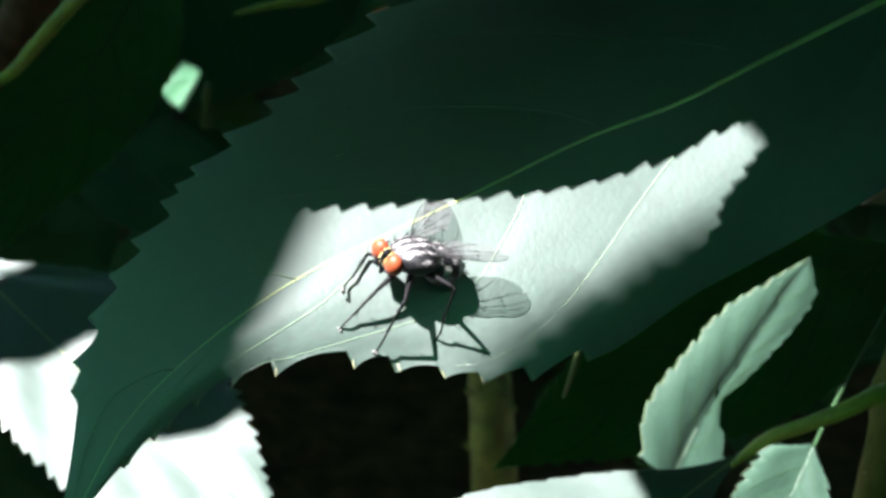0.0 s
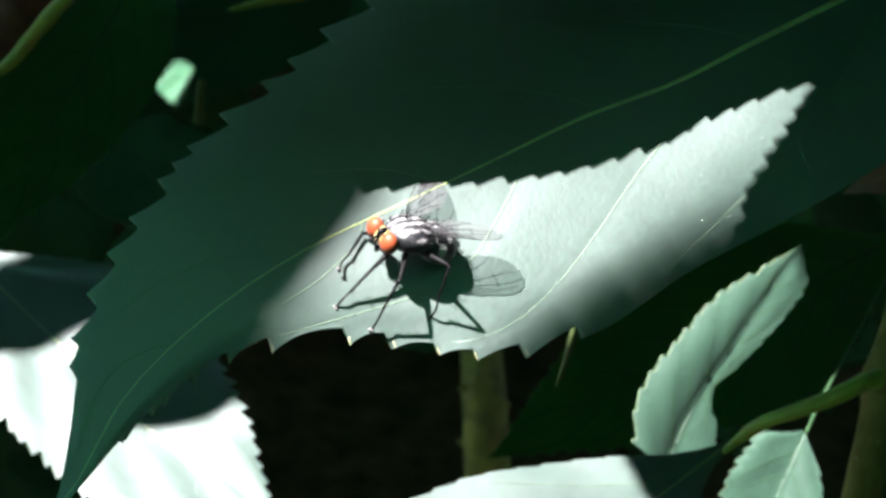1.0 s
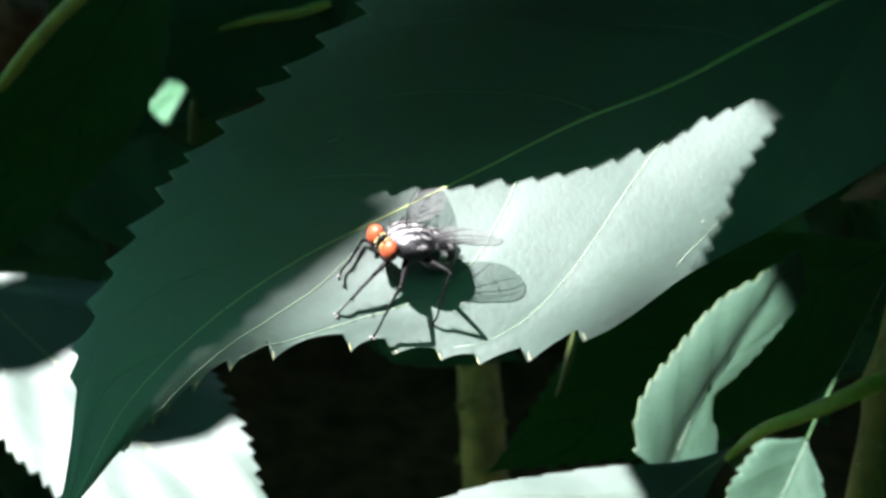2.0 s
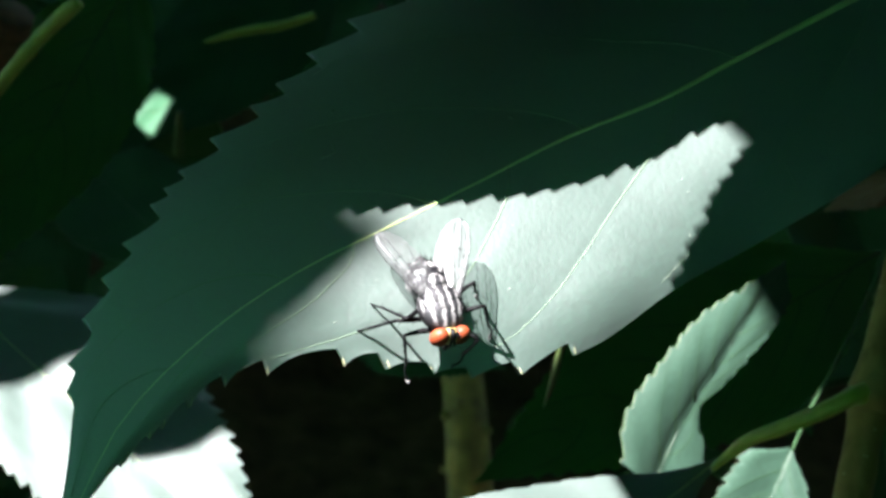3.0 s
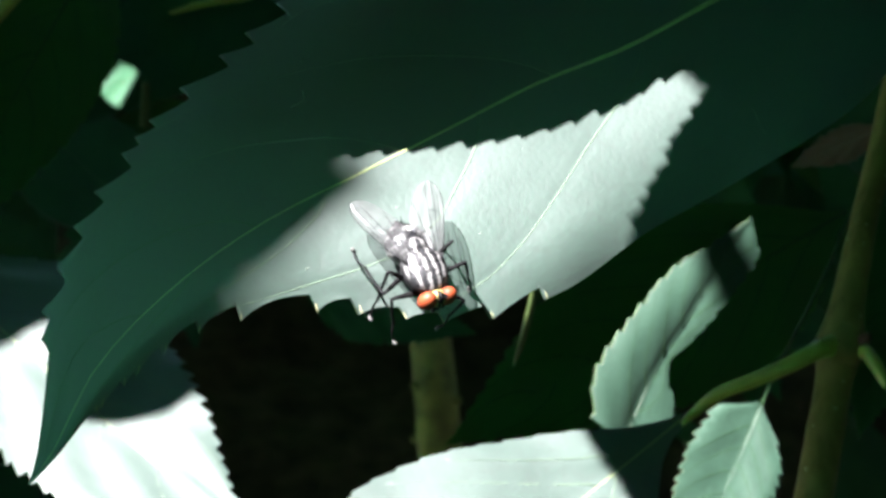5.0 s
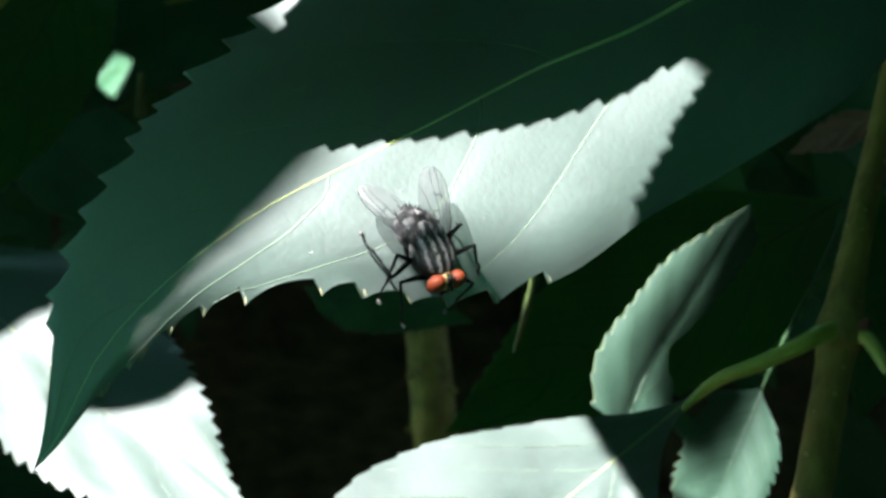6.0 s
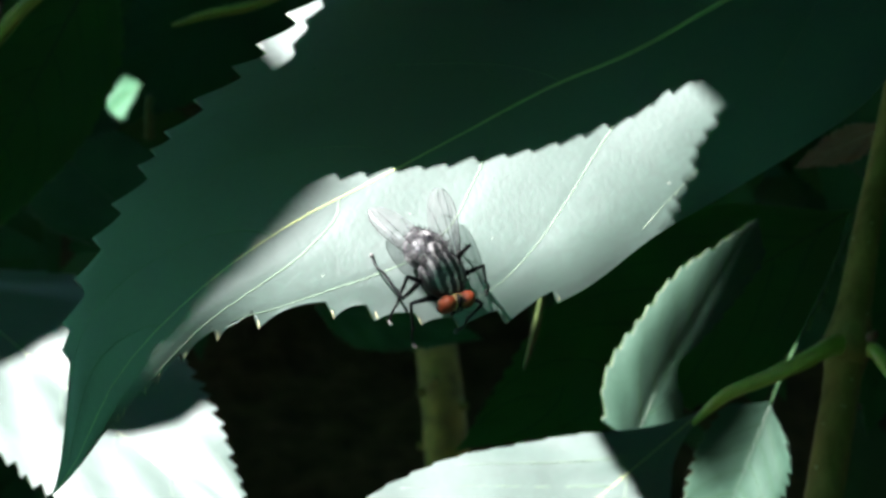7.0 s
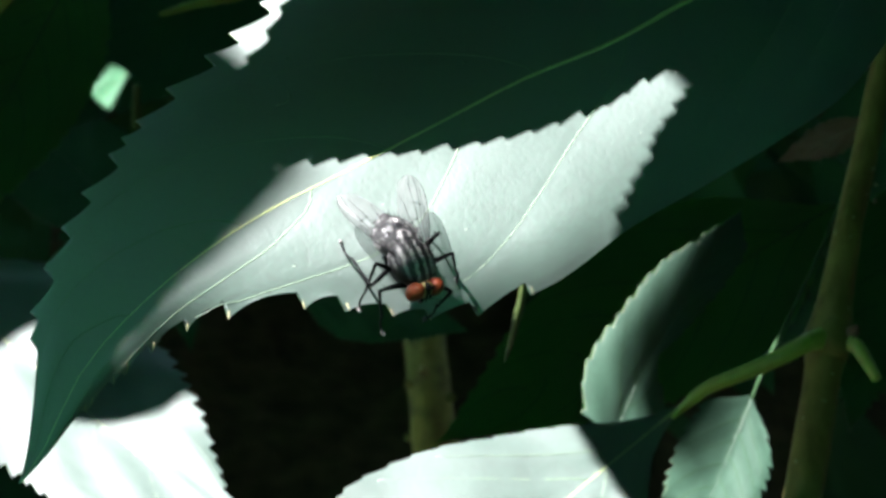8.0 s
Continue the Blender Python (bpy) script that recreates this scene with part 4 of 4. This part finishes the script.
    for n in range(90):
        a, e = rng.uniform(0, 2 * math.pi), rng.uniform(0.15, 1.3)
        d = Vector((math.cos(a) * math.cos(e), math.sin(a) * math.cos(e), math.sin(e)))
        spots.append((thorax_form(d), Vector((d.x - 0.9, d.y, d.z * 0.9)), rng.uniform(0.5, 1.0)))
    bristles(th, spots, DARK, 8)
    spots = []
    for n in range(90):
        a, x = rng.uniform(-0.3, math.pi + 0.3), rng.uniform(-0.95, 0.7)
        r = math.sqrt(1 - x * x)
        d = Vector((x, math.cos(a) * r, math.sin(a) * r))
        spots.append((abdomen_form(d), Vector((-0.9 + 0.3 * x, d.y, d.z)), rng.uniform(0.4, 0.9)))
    bristles(ab, spots, DARK, 9)
    spots = []
    for n in range(26):
        a = rng.uniform(0.2, math.pi - 0.2)
        spots.append(((3.0 + rng.uniform(-0.3, 0.5), math.cos(a) * 0.4, 4.35), (0.6, math.cos(a), 1.0), rng.uniform(0.3, 0.6)))
    bristles(hd, spots, DARK, 10)
    return ob, legs, wings, hd


FLY, FLY_LEGS, FLY_WINGS, FLY_HEAD = fly()


def fly_pose(u, v, yaw, h=0.0, pitch=0.0, roll=0.0):
    """The fly on the large leaf: millimetres along the leaf, its heading, its lift, head up and roll."""
    m = Matrix((LEAF_U, LEAF_V, LEAF_N)).transposed().to_4x4()
    m.translation = on_leaf(u * MM, v * MM, h * MM)
    return m @ pose(0, 0, 0, 0, 0, yaw) @ pose(0, 0, 0, 0, -pitch, 0) @ pose(0, 0, 0, roll, 0, 0)


def leg_poses(key, body, foot):
    """The poses of thigh and shin with the foot on a place of the leaf, given in the flat space under the body."""
    hip, a, b = Vector(LEGS[key][0]), LEGS[key][1], LEGS[key][2]
    u, v, yaw, h, pitch, roll = body
    target = fly_pose(*body).inverted() @ (fly_pose(u, v, yaw) @ (Vector(foot) * MM)) / MM
    way = target - hip
    d = min(max(way.length, abs(a - b) + 0.2), a + b - 0.05)
    way.normalize()
    rise = Vector((0, 0.3, 1)) if hip.y > 0 else Vector((0, -1.5, -0.25))
    rise = (rise - way * rise.dot(way)).normalized()
    cosine = (a * a + d * d - b * b) / (2 * a * d)
    cosine = min(max(cosine, -1.0), 1.0)
    knee = hip + (way * cosine + rise * math.sqrt(1 - cosine * cosine)) * a
    foot_at = hip + way * d
    return frame_of(hip * MM, knee * MM, rise), frame_of(knee * MM, foot_at * MM, rise + way * 0.3)


# seconds; place, heading, lift, head up, roll; feet in the flat space under the body
STANCE_A = dict(front_right=(6.2, 0.2, 0.9), front_left=(7.3, 3.8, -0.8), middle_right=(0.0, -5.0, 0), middle_left=(3.6, 6.1, -1.2), hind_right=(-9.6, 1.0, -0.3), hind_left=(-2.8, 5.6, -1.0))
STANCE_B = dict(front_right=(5.0, -2.9, -2.0), front_left=(3.8, 2.2, -1.6), middle_right=(-1.7, -9.2, -1.0), middle_left=(1.9, 6.6, -0.7), hind_right=(-2.6, -6.2, -0.7), hind_left=(-2.0, 6.4, 0))
STANCE_C = dict(front_right=(4.2, -3.3, -2.0), front_left=(4.0, 1.6, -1.7), middle_right=(1.3, -5.0, -1.4), middle_left=(1.3, 6.2, -0.6), hind_right=(-5.6, -4.5, 0), hind_left=(-3.5, 5.0, 0))
FLY_ROWS = [
    (0.0, (4.5, -3.1, -165, 0.9, 11, 28), STANCE_A), (1.0, (4.5, -3.2, -165, 0.9, 11, 28), STANCE_A), (2.2, (4.6, -3.5, -165, 0.9, 11, 28), STANCE_A),
    (2.5, (6.4, -4.4, -132, 0.6, 6, 14), STANCE_B), (2.8, (8.0, -6.2, -95, 0.4, 2, 3), STANCE_C), (3.15, (9.4, -7.3, -69, 0.2, 0, 0), STANCE_B),
    (3.5, (9.5, -7.4, -68, 0.2, 0, 0), STANCE_B), (4.5, (9.85, -7.5, -68, 0.2, 0, 0), STANCE_B), (4.8, (10.0, -8.9, -68, 0.2, 0, 0), STANCE_C),
    (5.5, (10.7, -8.8, -68, 0.2, 0, 0), STANCE_C), (6.5, (10.7, -8.8, -68, 0.2, 0, 0), STANCE_C), (8.0, (10.4, -8.3, -68, 0.2, 0, 0), STANCE_C)]


def motions():
    walk(FLY, [(t, fly_pose(*body)) for t, body, feet in FLY_ROWS])
    for key, (thigh, shin) in FLY_LEGS.items():
        turns = [(t, leg_poses(key, body, feet[key])) for t, body, feet in FLY_ROWS]
        walk(thigh, [(t, m[0]) for t, m in turns])
        walk(shin, [(t, m[1]) for t, m in turns])
    # the head, bowed and turned aside at first, about the neck
    neck = Matrix.Translation(Vector((2.3, 0, 3.4)) * MM)
    walk(FLY_HEAD, [(t, neck @ pose(0, 0, 0, roll, bow, turn) @ neck.inverted()) for t, roll, bow, turn in ((0.0, -10, 20, 12), (2.2, -10, 20, 12), (2.8, 0, 0, 0), (8.0, 0, 0, 0))])
    # the wings, spread at first and then laid back: turn, droop, lift of the outer edge
    wing_rows = {1: ((0.0, -15, 9, -20), (2.2, -15, 9, -20), (2.9, 0, 0, 0), (4.7, 0, 0, 0), (5.4, 0, 4, -28), (8.0, 0, 4, -28)),
                 -1: ((0.0, 30, 12, -32), (2.2, 30, 12, -32), (2.9, 0, 0, -26), (8.0, 0, 0, -26))}
    for side, (wing, root) in FLY_WINGS.items():
        walk(wing, [(t, Matrix.Translation(root * MM) @ pose(0, 0, 0, lift * side, droop, -side * turn)) for t, turn, droop, lift in wing_rows[side]])
    # the swinging leaves: seconds, place of the edge over the large leaf, its angle
    walk(SWING_A, [(t, overhead_shift(u, v, a, 0.42, 0.085, 0.0228)) for t, u, v, a in (
        (0.0, -9, -3, 71), (0.3, -7, -3, 70), (0.5, -1.5, -2.5, 58), (0.8, -9, -3, 70), (1.0, -4.5, -3, 60), (1.2, -3, -3, 58), (1.5, 0, -1.5, 48),
        (2.0, -2, -1.2, 47), (2.7, -1, -2, 52), (3.5, -3.2, -2.6, 50), (4.0, 0, -3.4, 47), (4.5, 0.8, -3.4, 46), (5.2, -4, -2.4, 51), (5.8, -7.4, -3, 54), (6.5, -7.0, -3, 54), (8.0, -7.4, -3.4, 54))])
    walk(SWING_B, [(t, overhead_shift(u, v, a, 0.40, 0.055, 0.0236)) for t, u, v, a in (
        (0.0, 26.6, -0.2, 216), (0.2, 28.2, -2.2, 217), (0.3, 32, -6, 219), (0.5, 46, -26, 221), (0.6, 42, -20, 221), (0.7, 28, -5, 215), (0.8, 18, 2, 207), (0.9, 19, 1, 208),
        (1.0, 29.4, -0.4, 216), (1.1, 31.5, -4, 218), (1.3, 46, -26, 221), (2.0, 48, -30, 221), (5.2, 46, -28, 221), (5.8, 31, -8, 221), (6.0, 33, -11, 221), (6.3, 42, -22, 221), (8.0, 48, -30, 221))])
    walk(SWING_C, [(t, overhead_shift(u, v, a, 0.46, 0.050, 0.020)) for t, u, v, a in (
        (0.0, 2, 20, 66), (0.2, 2, 20, 66), (0.5, 4.5, 3.5, 50), (0.6, 4.0, 3.4, 51), (0.8, 2, 20, 66), (1.0, 2, 4, 50), (1.2, 1.5, 3.6, 48), (1.4, 5.5, 2.6, 46),
        (1.7, 5.5, 2.6, 46), (1.9, 8, 8, 42), (2.2, 8, 8, 42), (3.2, 1.5, 3.5, 50), (3.5, 1.5, 3.5, 50), (4.0, 6, 3.8, 50), (4.7, 6, 3.8, 50), (5.5, -6.9, -5.0, 54), (6.0, -7.6, -5.9, 54), (6.5, -8.3, -6.8, 54), (7.0, -8.5, -7.3, 54), (8.0, -9.6, -8.8, 54))])
    walk(SWING_E, [(t, overhead_shift(u, v, a, 0.9, 0.017, 0.0065)) for t, u, v, a in (
        (0.0, 40, -55, 30), (4.5, 40, -55, 30), (5.2, 28, -32, 30), (5.7, 16, -16, 30), (6.5, 17, -18.5, 30), (8.0, 17, -18.5, 30))])
    walk(SWING_F, [(t, overhead_shift(u, v, a, 0.30, 0.022, 0.013)) for t, u, v, a in (
        (0.0, 45.4, 21.2, -45), (0.5, 48, 23.5, -45), (0.8, 51, 26.5, -45), (1.1, 53, 28, -45), (1.5, 49.3, 24.3, -45), (2.0, 47.5, 23, -45), (3.5, 45.0, 20.6, -45), (8.0, 44.7, 20.0, -45))])
    walk(SWING_G, [(t, overhead_shift(38.6 + u, 10.8, 238, 0.065, 0.055, 0.015)) for t, u in (
        (0.0, 0), (0.5, 1.5), (1.0, 3.3), (1.5, 2.4), (2.0, 2.0), (3.5, 0.3), (4.5, 0), (6.0, 0), (6.5, 1.5), (7.0, 2.0), (7.5, 0.2), (8.0, 0))])
    walk(SWING_H, [(t, overhead_shift(u, v, a, 0.34, 0.034, 0.006)) for t, u, v, a in (
        (0.0, 9, 133, 307), (0.8, 8, 132, 307), (1.5, 3.0, 128.0, 307), (4.7, 1.4, 126.8, 307), (5.8, -13, 118.5, 222), (8.0, -14.5, 119.5, 222))])
    rest = SWING_D.matrix_world.copy()
    walk(SWING_D, [(t, Matrix.Translation(LEAF_V * v * MM) @ rest) for t, v in ((0.0, 1.3), (1.0, 0.6), (2.0, 0.8), (3.5, 0.7), (4.5, 0.9), (6.0, 0.1), (6.5, 0.0), (7.0, -0.4), (7.5, -0.1), (8.0, 0.1))])


motions()
